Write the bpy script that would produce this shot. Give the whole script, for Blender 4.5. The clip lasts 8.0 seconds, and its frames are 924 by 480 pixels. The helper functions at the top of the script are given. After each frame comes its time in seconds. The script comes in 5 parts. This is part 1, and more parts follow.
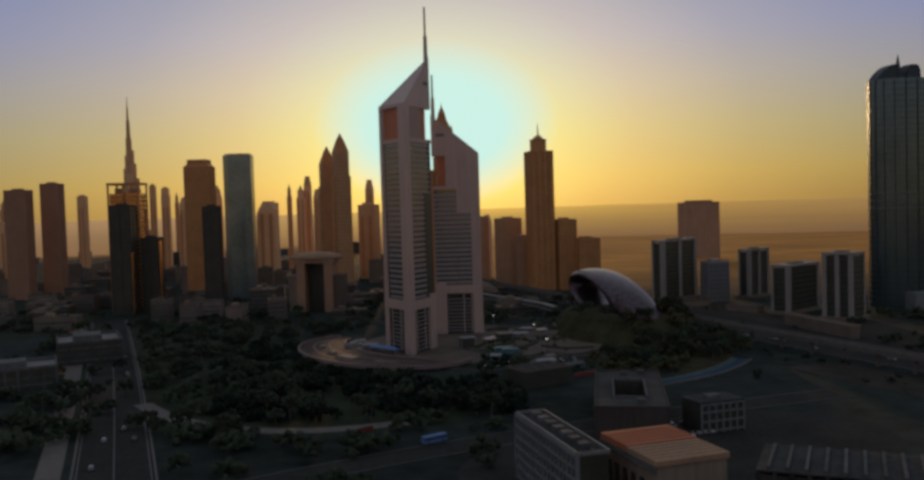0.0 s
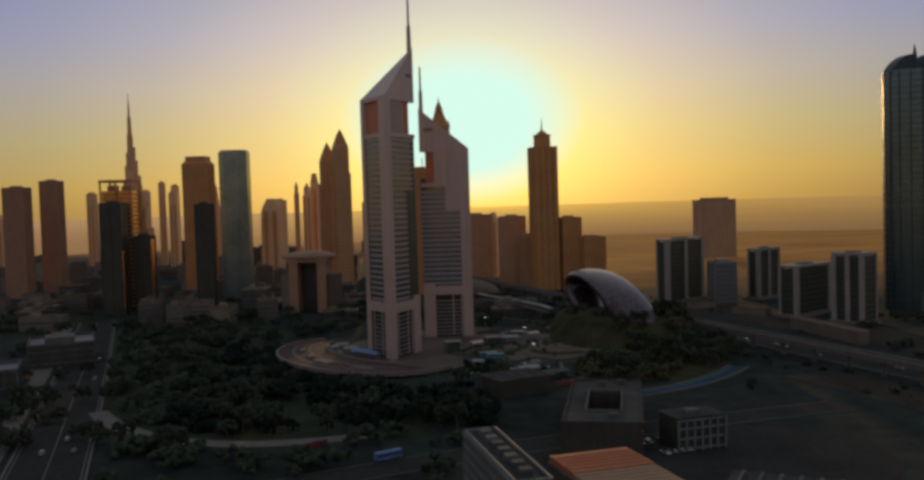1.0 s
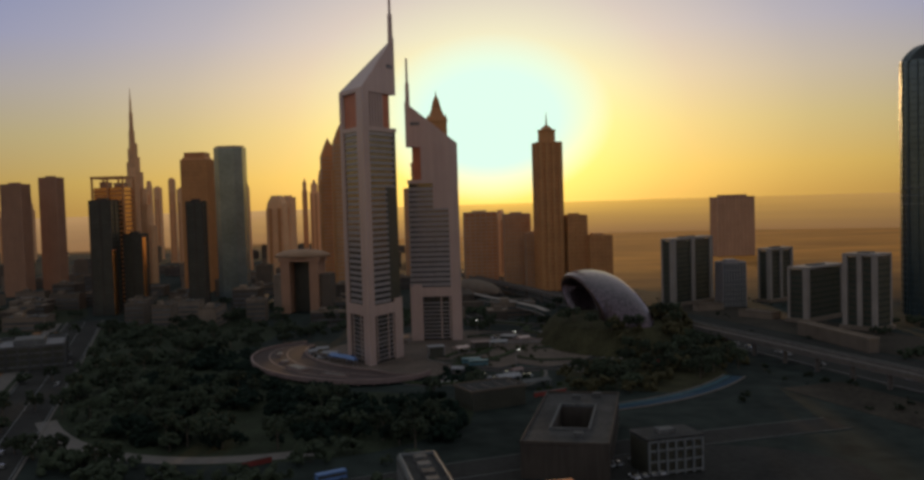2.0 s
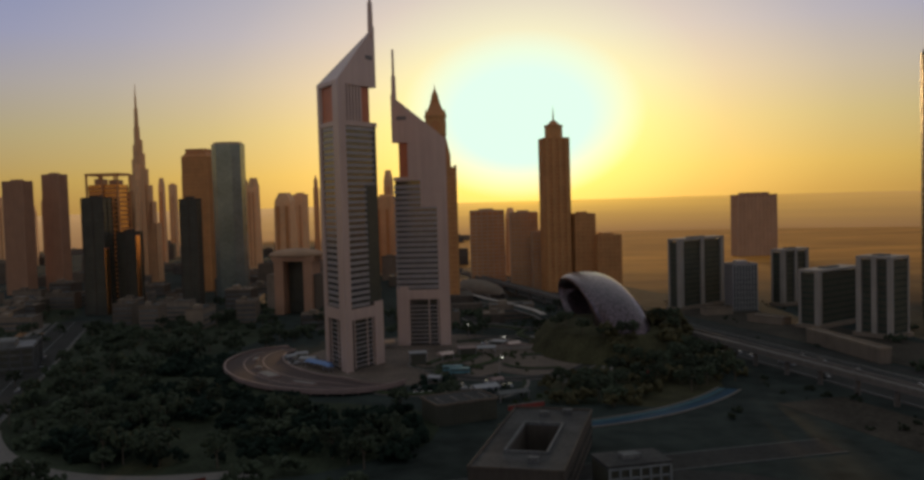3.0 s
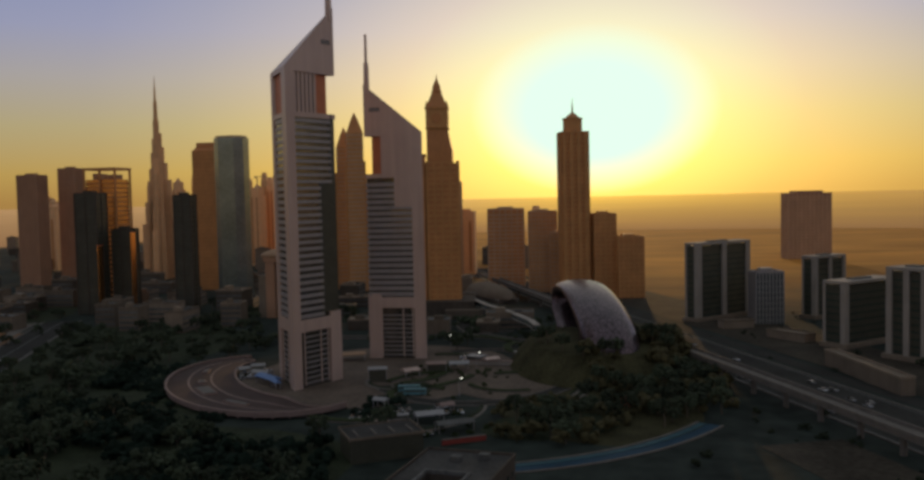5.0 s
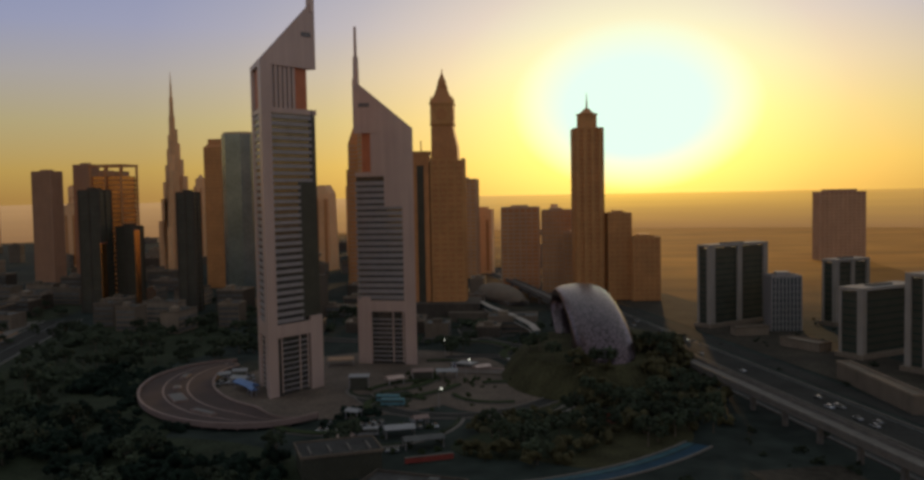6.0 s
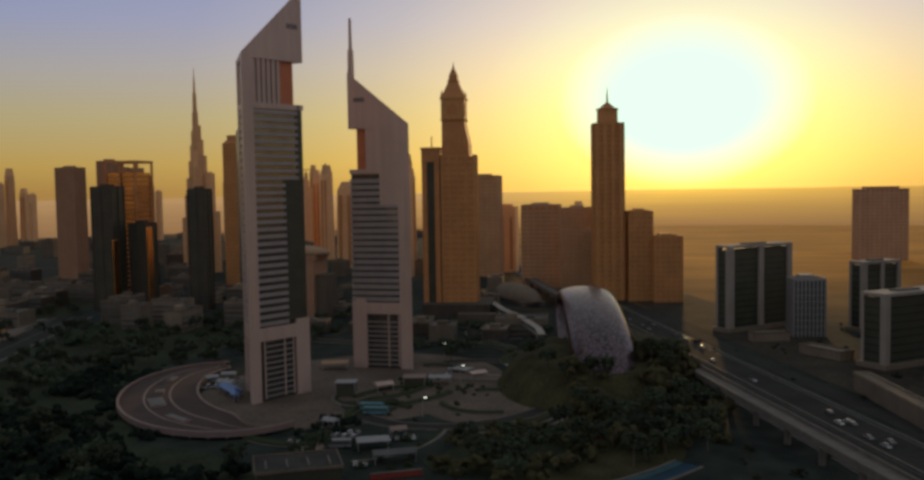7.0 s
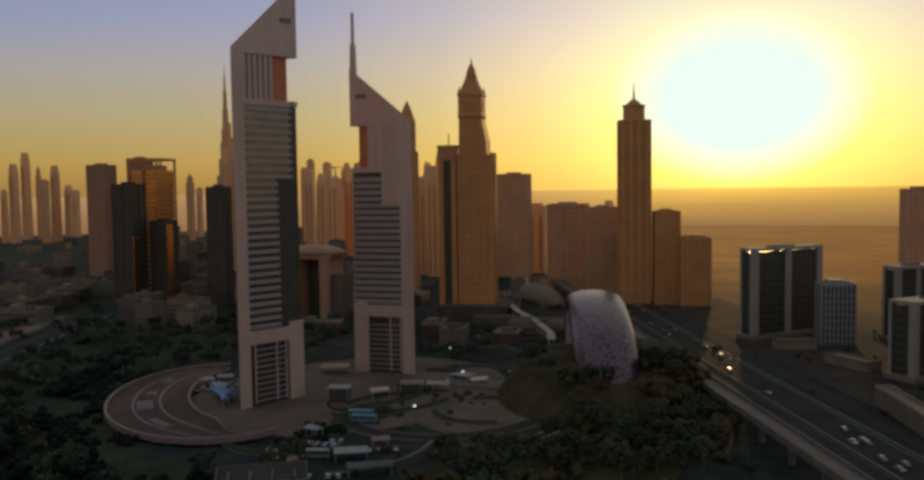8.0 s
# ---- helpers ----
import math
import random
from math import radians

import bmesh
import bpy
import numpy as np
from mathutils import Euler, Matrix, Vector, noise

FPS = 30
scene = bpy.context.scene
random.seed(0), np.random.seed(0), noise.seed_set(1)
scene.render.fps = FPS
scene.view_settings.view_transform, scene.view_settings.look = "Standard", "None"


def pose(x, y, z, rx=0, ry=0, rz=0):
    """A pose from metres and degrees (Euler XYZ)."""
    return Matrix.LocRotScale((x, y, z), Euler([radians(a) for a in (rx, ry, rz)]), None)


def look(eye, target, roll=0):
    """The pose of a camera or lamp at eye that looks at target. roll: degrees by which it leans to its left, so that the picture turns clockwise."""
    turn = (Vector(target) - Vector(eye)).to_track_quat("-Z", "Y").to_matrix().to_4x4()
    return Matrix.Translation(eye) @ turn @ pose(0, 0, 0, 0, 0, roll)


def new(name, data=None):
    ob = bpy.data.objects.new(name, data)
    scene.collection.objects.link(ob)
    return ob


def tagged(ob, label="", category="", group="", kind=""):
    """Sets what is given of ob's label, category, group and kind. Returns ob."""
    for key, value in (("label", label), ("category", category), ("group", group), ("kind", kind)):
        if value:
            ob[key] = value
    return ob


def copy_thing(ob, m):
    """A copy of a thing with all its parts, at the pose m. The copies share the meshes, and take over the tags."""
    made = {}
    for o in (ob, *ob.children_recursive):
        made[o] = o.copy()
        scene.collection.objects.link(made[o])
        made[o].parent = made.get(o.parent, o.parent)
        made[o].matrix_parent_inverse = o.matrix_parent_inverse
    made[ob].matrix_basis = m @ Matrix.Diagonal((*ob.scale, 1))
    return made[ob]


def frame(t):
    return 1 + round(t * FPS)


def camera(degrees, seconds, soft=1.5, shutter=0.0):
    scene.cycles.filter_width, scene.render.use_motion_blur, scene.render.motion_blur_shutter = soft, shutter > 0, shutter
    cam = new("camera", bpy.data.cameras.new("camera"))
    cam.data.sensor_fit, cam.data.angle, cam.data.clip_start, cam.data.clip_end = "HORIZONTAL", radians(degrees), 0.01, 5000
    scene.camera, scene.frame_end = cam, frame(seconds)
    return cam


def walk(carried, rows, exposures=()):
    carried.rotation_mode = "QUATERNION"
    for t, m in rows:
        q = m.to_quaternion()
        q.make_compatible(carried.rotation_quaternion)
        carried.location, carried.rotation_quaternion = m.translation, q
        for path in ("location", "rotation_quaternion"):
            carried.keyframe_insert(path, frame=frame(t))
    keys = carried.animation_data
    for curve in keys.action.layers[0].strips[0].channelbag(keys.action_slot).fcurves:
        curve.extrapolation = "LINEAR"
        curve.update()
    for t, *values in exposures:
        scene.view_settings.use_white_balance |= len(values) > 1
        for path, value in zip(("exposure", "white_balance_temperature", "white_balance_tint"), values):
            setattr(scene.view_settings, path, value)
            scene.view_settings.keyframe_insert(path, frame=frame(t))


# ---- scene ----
# The camera: a drone that swings round two slanted towers at sunset.
cam = camera(55.23, 8.0, soft=3.0)
PATH = [
    (0.0, pose(31.26, -498.68, 83.76, 87.740, 1.769, -0.136)),
    (0.5, pose(42.86, -487.24, 83.45, 87.688, 1.786, 0.718)),
    (1.0, pose(54.17, -474.88, 83.30, 87.614, 1.774, 1.543)),
    (1.5, pose(65.43, -461.90, 83.19, 87.533, 1.755, 2.404)),
    (2.0, pose(76.72, -448.58, 83.10, 87.455, 1.732, 3.327)),
    (2.5, pose(88.03, -435.11, 83.04, 87.385, 1.701, 4.315)),
    (3.0, pose(99.30, -421.67, 83.06, 87.324, 1.654, 5.358)),
    (3.5, pose(110.44, -408.35, 83.21, 87.268, 1.585, 6.443)),
    (4.0, pose(121.36, -395.23, 83.51, 87.212, 1.493, 7.561)),
    (4.5, pose(131.98, -382.34, 83.96, 87.149, 1.385, 8.712)),
    (5.0, pose(142.26, -369.72, 84.52, 87.073, 1.271, 9.904)),
    (5.5, pose(152.18, -357.38, 85.13, 86.979, 1.166, 11.154)),
    (6.0, pose(161.73, -345.35, 85.71, 86.868, 1.083, 12.481)),
    (6.5, pose(170.92, -333.68, 86.20, 86.746, 1.028, 13.903)),
    (7.0, pose(179.73, -322.48, 86.55, 86.629, 0.992, 15.426)),
    (7.5, pose(188.13, -311.93, 86.76, 86.544, 0.942, 17.029)),
    (8.0, pose(195.96, -302.29, 86.96, 86.533, 0.809, 18.656)),
]
walk(cam, PATH, exposures=((0.0, -0.2, 5850, 4), (1.5, 0.02, 6200, 3), (4.0, 0.09, 6400, 2), (8.0, 0.2, 6500, 0)))

# World: low hazy sun ahead, orange along the horizon, lilac higher up, glare round the sun.
SUN_AZ, SUN_EL = radians(-1.35), radians(5.2)
sun_dir = Vector((math.sin(SUN_AZ) * math.cos(SUN_EL), math.cos(SUN_AZ) * math.cos(SUN_EL), math.sin(SUN_EL)))
world = bpy.data.worlds.new("sunset")
scene.world = world
world.use_nodes = True
wt = world.node_tree
sky = wt.nodes.new("ShaderNodeTexSky")
sky.sky_type = "NISHITA"
sky.sun_disc = False
sky.sun_elevation, sky.sun_rotation = SUN_EL, SUN_AZ
sky.altitude, sky.air_density, sky.dust_density, sky.ozone_density = 0, 1.0, 1.0, 3.0
back = wt.nodes["Background"]
back.inputs["Strength"].default_value = 1.0


def wnode(kind, op=None, **values):
    n = wt.nodes.new(kind)
    if op:
        n.operation = op
    for k, v in values.items():
        n.inputs[int(k[1:])].default_value = v
    return n


def wramp(stops, source):
    n = wt.nodes.new("ShaderNodeValToRGB")
    for i, (p, c) in enumerate(stops):
        e = n.color_ramp.elements[i] if i < 2 else n.color_ramp.elements.new(p)
        e.position, e.color = p, (*c, 1)
    wt.links.new(source, n.inputs["Fac"])
    return n


way = wt.nodes.new("ShaderNodeTexCoord").outputs["Generated"]
sep = wt.nodes.new("ShaderNodeSeparateXYZ")
wt.links.new(way, sep.inputs[0])
# Dust near the ground: colour by height over the horizon.
dust = wramp(((0.0, (0.36, 0.17, 0.045)), (0.03, (0.46, 0.25, 0.06)), (0.08, (0.43, 0.30, 0.15)), (0.13, (0.38, 0.30, 0.29)), (0.18, (0.29, 0.268, 0.395)), (0.24, (0.215, 0.232, 0.40)), (0.42, (0.32, 0.285, 0.285)), (1.0, (0.27, 0.275, 0.30))), sep.outputs["Z"])
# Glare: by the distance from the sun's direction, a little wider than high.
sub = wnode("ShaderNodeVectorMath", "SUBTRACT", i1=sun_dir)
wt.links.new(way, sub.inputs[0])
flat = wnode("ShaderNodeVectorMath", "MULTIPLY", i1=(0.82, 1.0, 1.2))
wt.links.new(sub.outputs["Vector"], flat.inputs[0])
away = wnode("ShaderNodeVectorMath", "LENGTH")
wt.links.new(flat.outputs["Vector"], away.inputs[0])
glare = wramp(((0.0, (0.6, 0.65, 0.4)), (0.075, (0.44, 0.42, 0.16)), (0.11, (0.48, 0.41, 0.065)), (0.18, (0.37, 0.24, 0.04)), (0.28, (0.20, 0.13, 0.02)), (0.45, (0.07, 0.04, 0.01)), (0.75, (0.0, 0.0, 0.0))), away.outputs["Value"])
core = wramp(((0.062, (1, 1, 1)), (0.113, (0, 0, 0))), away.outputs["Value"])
few = wnode("ShaderNodeVectorMath", "SCALE")
few.inputs["Scale"].default_value = 0.012
wt.links.new(sky.outputs["Color"], few.inputs[0])
s1, s2 = wnode("ShaderNodeVectorMath", "ADD"), wnode("ShaderNodeVectorMath", "ADD")
wt.links.new(few.outputs["Vector"], s1.inputs[0])
# The dusty sky is dimmer and cooler some way off the sun.
side = wramp(((0.17, (1, 1, 1)), (0.37, (0.75, 0.84, 0.95)), (0.7, (0.78, 0.87, 0.95)), (1.0, (0.9, 0.95, 1))), away.outputs["Value"])
dim = wnode("ShaderNodeVectorMath", "MULTIPLY")
wt.links.new(dust.outputs["Color"], dim.inputs[0])
wt.links.new(side.outputs["Color"], dim.inputs[1])
wt.links.new(dim.outputs["Vector"], s1.inputs[1])
wt.links.new(s1.outputs["Vector"], s2.inputs[0])
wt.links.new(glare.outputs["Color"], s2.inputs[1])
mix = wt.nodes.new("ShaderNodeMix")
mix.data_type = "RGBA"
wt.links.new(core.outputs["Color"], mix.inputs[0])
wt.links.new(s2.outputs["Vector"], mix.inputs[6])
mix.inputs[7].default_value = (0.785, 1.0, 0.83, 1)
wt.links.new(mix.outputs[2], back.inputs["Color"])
lamp = bpy.data.lights.new("sun", "SUN")
lamp.energy, lamp.angle, lamp.color = 1.05, radians(2.0), (1.0, 0.55, 0.22)
sun = new("sun", lamp)
sun.matrix_world = look(sun_dir * 100, (0, 0, 0))


# ---- materials ----
def mat(name, color, rough=0.7, metal=0.0, vary=0.15, scale=0.2, bump=0.0, streak=0.0, spread=0.0, spec=0.5):
    """A surface with large stains and fine grain; streak: run-off down walls; spread: a tone of its own for each object."""
    m = bpy.data.materials.new(name)
    m.use_nodes = True
    nt = m.node_tree
    b = nt.nodes["Principled BSDF"]
    b.inputs["Roughness"].default_value, b.inputs["Metallic"].default_value = rough, metal
    b.inputs["Specular IOR Level"].default_value = spec
    geo = nt.nodes.new("ShaderNodeNewGeometry")
    noises = []
    for s, dt in ((scale, 6), (scale * 9, 4)):
        n = nt.nodes.new("ShaderNodeTexNoise")
        n.inputs["Scale"].default_value, n.inputs["Detail"].default_value = s, dt
        if streak and len(noises) == 1:
            st = nt.nodes.new("ShaderNodeVectorMath")
            st.operation = "MULTIPLY"
            st.inputs[1].default_value = (1, 1, streak)
            nt.links.new(geo.outputs["Position"], st.inputs[0])
            nt.links.new(st.outputs["Vector"], n.inputs["Vector"])
        else:
            nt.links.new(geo.outputs["Position"], n.inputs["Vector"])
        noises.append(n)
    add = nt.nodes.new("ShaderNodeMath")
    add.operation = "ADD"
    nt.links.new(noises[0].outputs["Fac"], add.inputs[0])
    nt.links.new(noises[1].outputs["Fac"], add.inputs[1])
    rng = nt.nodes.new("ShaderNodeMapRange")
    rng.inputs["From Min"].default_value, rng.inputs["From Max"].default_value = 0.7, 1.3
    rng.inputs["To Min"].default_value, rng.inputs["To Max"].default_value = 1 - vary, 1 + vary
    nt.links.new(add.outputs[0], rng.inputs["Value"])
    fac = rng.outputs["Result"]
    if spread:
        oi = nt.nodes.new("ShaderNodeObjectInfo")
        r2 = nt.nodes.new("ShaderNodeMapRange")
        r2.inputs["To Min"].default_value, r2.inputs["To Max"].default_value = 1 - spread, 1 + spread
        nt.links.new(oi.outputs["Random"], r2.inputs["Value"])
        mu = nt.nodes.new("ShaderNodeMath")
        mu.operation = "MULTIPLY"
        nt.links.new(fac, mu.inputs[0])
        nt.links.new(r2.outputs["Result"], mu.inputs[1])
        fac = mu.outputs[0]
    mul = nt.nodes.new("ShaderNodeVectorMath")
    mul.operation = "SCALE"
    mul.inputs[0].default_value = color
    nt.links.new(fac, mul.inputs["Scale"])
    nt.links.new(mul.outputs["Vector"], b.inputs["Base Color"])
    if bump:
        bp = nt.nodes.new("ShaderNodeBump")
        bp.inputs["Strength"].default_value = bump
        nt.links.new(noises[1].outputs["Fac"], bp.inputs["Height"])
        nt.links.new(bp.outputs["Normal"], b.inputs["Normal"])
    return m


ALU = mat("aluminium cladding", (0.49, 0.355, 0.295), 0.42, 0.2, 0.10, 0.06, 0, 0.05)
ALU_DARK = mat("grey louvre metal", (0.30, 0.27, 0.26), 0.45, 0.3, 0.12, 0.3)
COPPER = mat("copper coloured recess", (0.50, 0.155, 0.062), 0.5, 0.1, 0.15, 0.2)
GLASS = mat("dark reflecting glass", (0.16, 0.145, 0.125), 0.14, 0.75, 0.3, 0.15)
GLASS_TEAL = mat("teal glass", (0.052, 0.112, 0.100), 0.2, 0.5, 0.25, 0.15)
GLASS_BLUE = mat("blue grey glass", (0.20, 0.235, 0.225), 0.22, 0.5, 0.25, 0.05)
GLASS_BLACK = mat("black glass", (0.035, 0.050, 0.052), 0.4, 0, 0.25, 0.05, spec=0.3)
GLASS_DULL = mat("dull brown glass", (0.055, 0.052, 0.036), 0.4, 0, 0.3, 0.15, spec=0.35)
STONE = mat("warm sandstone", (0.51, 0.25, 0.085), 0.75, 0, 0.15, 0.08, 0, 0.35)
STONE_BROWN = mat("brown stone", (0.47, 0.20, 0.066), 0.7, 0, 0.15, 0.08, 0, 0.35)
STONE_PALE = mat("pale limestone", (0.46, 0.30, 0.18), 0.8, 0, 0.15, 0.08, 0, 0.08)
MAUVE = mat("mauve render", (0.36, 0.195, 0.112), 0.8, 0, 0.12, 0.08, 0, 0.08)
# Far towers: air haze is painted in as a paler, warmer base colour.
FAR = mat("concrete paled by painted haze", (0.68, 0.39, 0.19), 0.9, 0, 0.10, 0.03, 0, 0, 0.15)
WHITE = mat("weathered pale frame", (0.29, 0.25, 0.21), 0.85, 0, 0.12, 0.1, 0, 0.1)
PLASTER = mat("sandy plaster", (0.17, 0.13, 0.093), 0.85, 0, 0.2, 0.1, 0, 0.1, 0.35, spec=0.3)
ROOFING = mat("dusty roofing", (0.10, 0.097, 0.09), 0.9, 0, 0.35, 0.15, 0, 0, 0.3, spec=0.2)
ROOF_ORANGE = mat("orange roof sheet", (0.36, 0.10, 0.03), 0.7, 0, 0.2, 0.1)
ROOF_TAN = mat("tan roof sheet", (0.30, 0.18, 0.10), 0.75, 0, 0.2, 0.1)
DECK = mat("brown deck paving", (0.054, 0.032, 0.026), 0.8, 0, 0.3, 0.1, spec=0.25)
RIM = mat("pinkish stone rim", (0.21, 0.14, 0.115), 0.7, 0, 0.15, 0.2)
PAVING = mat("plaza paving", (0.108, 0.080, 0.060), 0.85, 0, 0.4, 0.06, spec=0.2)
ASPHALT = mat("asphalt", (0.038, 0.036, 0.032), 0.95, 0, 0.3, 0.05, spec=0.05)
PAINT = mat("road paint", (0.10, 0.10, 0.097), 0.7, 0, 0.3, 0.5)
KERB = mat("kerb concrete", (0.13, 0.112, 0.095), 0.85, 0, 0.25, 0.3, spec=0.3)
LAWN = mat("dark lawn", (0.029, 0.035, 0.019), 0.95, 0, 0.5, 0.08, spec=0.1)
LEAF = mat("leaves", (0.034, 0.042, 0.024), 0.9, 0, 0.4, 0.5, 0, 0, 0.35, spec=0.15)
# Far darker than LEAF; only for the dense stand around the terrace.
LEAF_DEEP = mat("darkest green leaves", (0.011, 0.019, 0.012), 0.9, 0, 0.4, 0.5, 0, 0, 0.3, spec=0.1)
VERGE = mat("dry brown verge", (0.045, 0.037, 0.027), 0.95, 0, 0.5, 0.05, spec=0.1)
LAWN_OLIVE = mat("olive grass and shrubs", (0.046, 0.042, 0.020), 0.95, 0, 0.5, 0.1, spec=0.1)
LEAF_OLIVE = mat("olive leaves", (0.062, 0.054, 0.024), 0.85, 0, 0.4, 0.5, 0, 0, 0.3, spec=0.15)
BARK = mat("bark", (0.10, 0.075, 0.05), 0.9, 0, 0.3, 1.0)
POOL = mat("blue canal water", (0.003, 0.032, 0.060), 0.6, 0, 0.3, 0.1, spec=0.12)
BLUE_DIM = mat("shallow blue tiled water", (0.030, 0.075, 0.090), 0.6, 0, 0.3, 0.2, spec=0.12)
BLUE_SHEET = mat("blue canopy sheet", (0.10, 0.18, 0.36), 0.6, 0, 0.2, 0.3)
PALE_SHEET = mat("pale canopy sheet", (0.24, 0.23, 0.225), 0.6, 0, 0.15, 0.3)
RED_SHEET = mat("red hoarding", (0.20, 0.03, 0.02), 0.6, 0, 0.2, 0.3)
TEAL_PAINT = mat("teal coach paint", (0.10, 0.22, 0.24), 0.35, 0, 0.1, 0.3)
TOWER_GLASS = mat("teal tinted mirror glass", (0.11, 0.15, 0.16), 0.22, 0.7, 0.2, 0.03)
STONE_DARK = mat("dark brown render", (0.075, 0.060, 0.046), 0.85, 0, 0.25, 0.1, 0, 0.1, spec=0.2)
# Sand with the low sun's orange light put into its base colour.
SAND_LOT = mat("sand with painted orange light", (0.20, 0.105, 0.05), 0.95, 0, 0.3, 0.05, spec=0.1)
HEDGE = mat("clipped hedge", (0.035, 0.045, 0.018), 0.9, 0, 0.5, 0.8, 0.6, spec=0.1)
FRAME_GREY = mat("grey painted lattice", (0.155, 0.160, 0.150), 0.7, 0, 0.2, 0.2)
POLISHED = mat("copper metal for glint fins", (0.85, 0.45, 0.20), 0.16, 1.0, 0.08, 0.3)
ROOF_DARK = mat("dark felt roofing", (0.045, 0.042, 0.038), 0.9, 0, 0.4, 0.12, 0, 0, 0.25, spec=0.2)
# Mirror glass; golden sun reflections are painted in by tint and strong mottling.
GLINT_GLASS = mat("glass with painted gold reflections", (0.42, 0.22, 0.09), 0.16, 0.85, 0.45, 0.12)
LIT = bpy.data.materials.new("lit lamp glass")
LIT.use_nodes = True
LIT.node_tree.nodes["Principled BSDF"].inputs["Emission Color"].default_value = (1.0, 0.93, 0.8, 1)
LIT.node_tree.nodes["Principled BSDF"].inputs["Emission Strength"].default_value = 1.6
RUBBER = mat("tyre rubber", (0.02, 0.02, 0.02), 0.8)
CAR_PAINT = mat("car paint", (0.30, 0.30, 0.31), 0.45, 0.2, 0.05, 0.2, 0, 0, 0.8)


def ground_material():
    """Dark dusty city soil that turns into pale desert sand farther out, with darker scrub."""
    m = mat("city dust and desert sand", (0.023, 0.029, 0.024), 0.95, 0, 0.55, 0.012, spec=0.1)
    nt = m.node_tree
    b = nt.nodes["Principled BSDF"]
    geo = nt.nodes.new("ShaderNodeNewGeometry")
    sep = nt.nodes.new("ShaderNodeSeparateXYZ")
    nt.links.new(geo.outputs["Position"], sep.inputs[0])
    patch = nt.nodes.new("ShaderNodeTexNoise")
    patch.inputs["Scale"].default_value, patch.inputs["Detail"].default_value = 0.006, 8
    nt.links.new(geo.outputs["Position"], patch.inputs["Vector"])
    lines = nt.nodes.new("ShaderNodeVectorMath")
    lines.operation = "MULTIPLY"
    lines.inputs[1].default_value = (0.5, 1.3, 1)
    nt.links.new(geo.outputs["Position"], lines.inputs[0])
    strips = nt.nodes.new("ShaderNodeTexNoise")
    strips.inputs["Scale"].default_value, strips.inputs["Detail"].default_value = 0.012, 5
    nt.links.new(lines.outputs["Vector"], strips.inputs["Vector"])
    east = nt.nodes.new("ShaderNodeMapRange")
    east.inputs["From Min"].default_value, east.inputs["From Max"].default_value = 90, 330
    east.inputs["To Min"].default_value, east.inputs["To Max"].default_value = 0, 40
    nt.links.new(sep.outputs["X"], east.inputs["Value"])
    west = nt.nodes.new("ShaderNodeMapRange")
    west.inputs["From Min"].default_value, west.inputs["From Max"].default_value = -260, 60
    west.inputs["To Min"].default_value, west.inputs["To Max"].default_value = -900, 0
    nt.links.new(sep.outputs["X"], west.inputs["Value"])
    both = nt.nodes.new("ShaderNodeMath")
    both.operation = "ADD"
    nt.links.new(sep.outputs["Y"], both.inputs[0])
    nt.links.new(west.outputs["Result"], both.inputs[1])
    reach = nt.nodes.new("ShaderNodeMath")
    reach.operation = "ADD"
    nt.links.new(both.outputs[0], reach.inputs[0])
    nt.links.new(east.outputs["Result"], reach.inputs[1])
    wob = nt.nodes.new("ShaderNodeMath")
    wob.operation = "MULTIPLY_ADD"
    wob.inputs[1].default_value = 500
    nt.links.new(patch.outputs["Fac"], wob.inputs[0])
    nt.links.new(reach.outputs[0], wob.inputs[2])
    edge = nt.nodes.new("ShaderNodeMapRange")
    edge.inputs["From Min"].default_value, edge.inputs["From Max"].default_value = 500, 950
    nt.links.new(wob.outputs[0], edge.inputs["Value"])
    scrub = nt.nodes.new("ShaderNodeValToRGB")
    scrub.color_ramp.elements[0].position, scrub.color_ramp.elements[0].color = 0.35, (0.39, 0.165, 0.030, 1)
    scrub.color_ramp.elements[1].position, scrub.color_ramp.elements[1].color = 0.65, (0.60, 0.265, 0.048, 1)
    nt.links.new(strips.outputs["Fac"], scrub.inputs["Fac"])
    mix = nt.nodes.new("ShaderNodeMix")
    mix.data_type = "RGBA"
    old = b.inputs["Base Color"].links[0].from_socket
    nt.links.new(edge.outputs["Result"], mix.inputs[0])
    nt.links.new(old, mix.inputs[6])
    nt.links.new(scrub.outputs["Color"], mix.inputs[7])
    nt.links.new(mix.outputs[2], b.inputs["Base Color"])
    return m


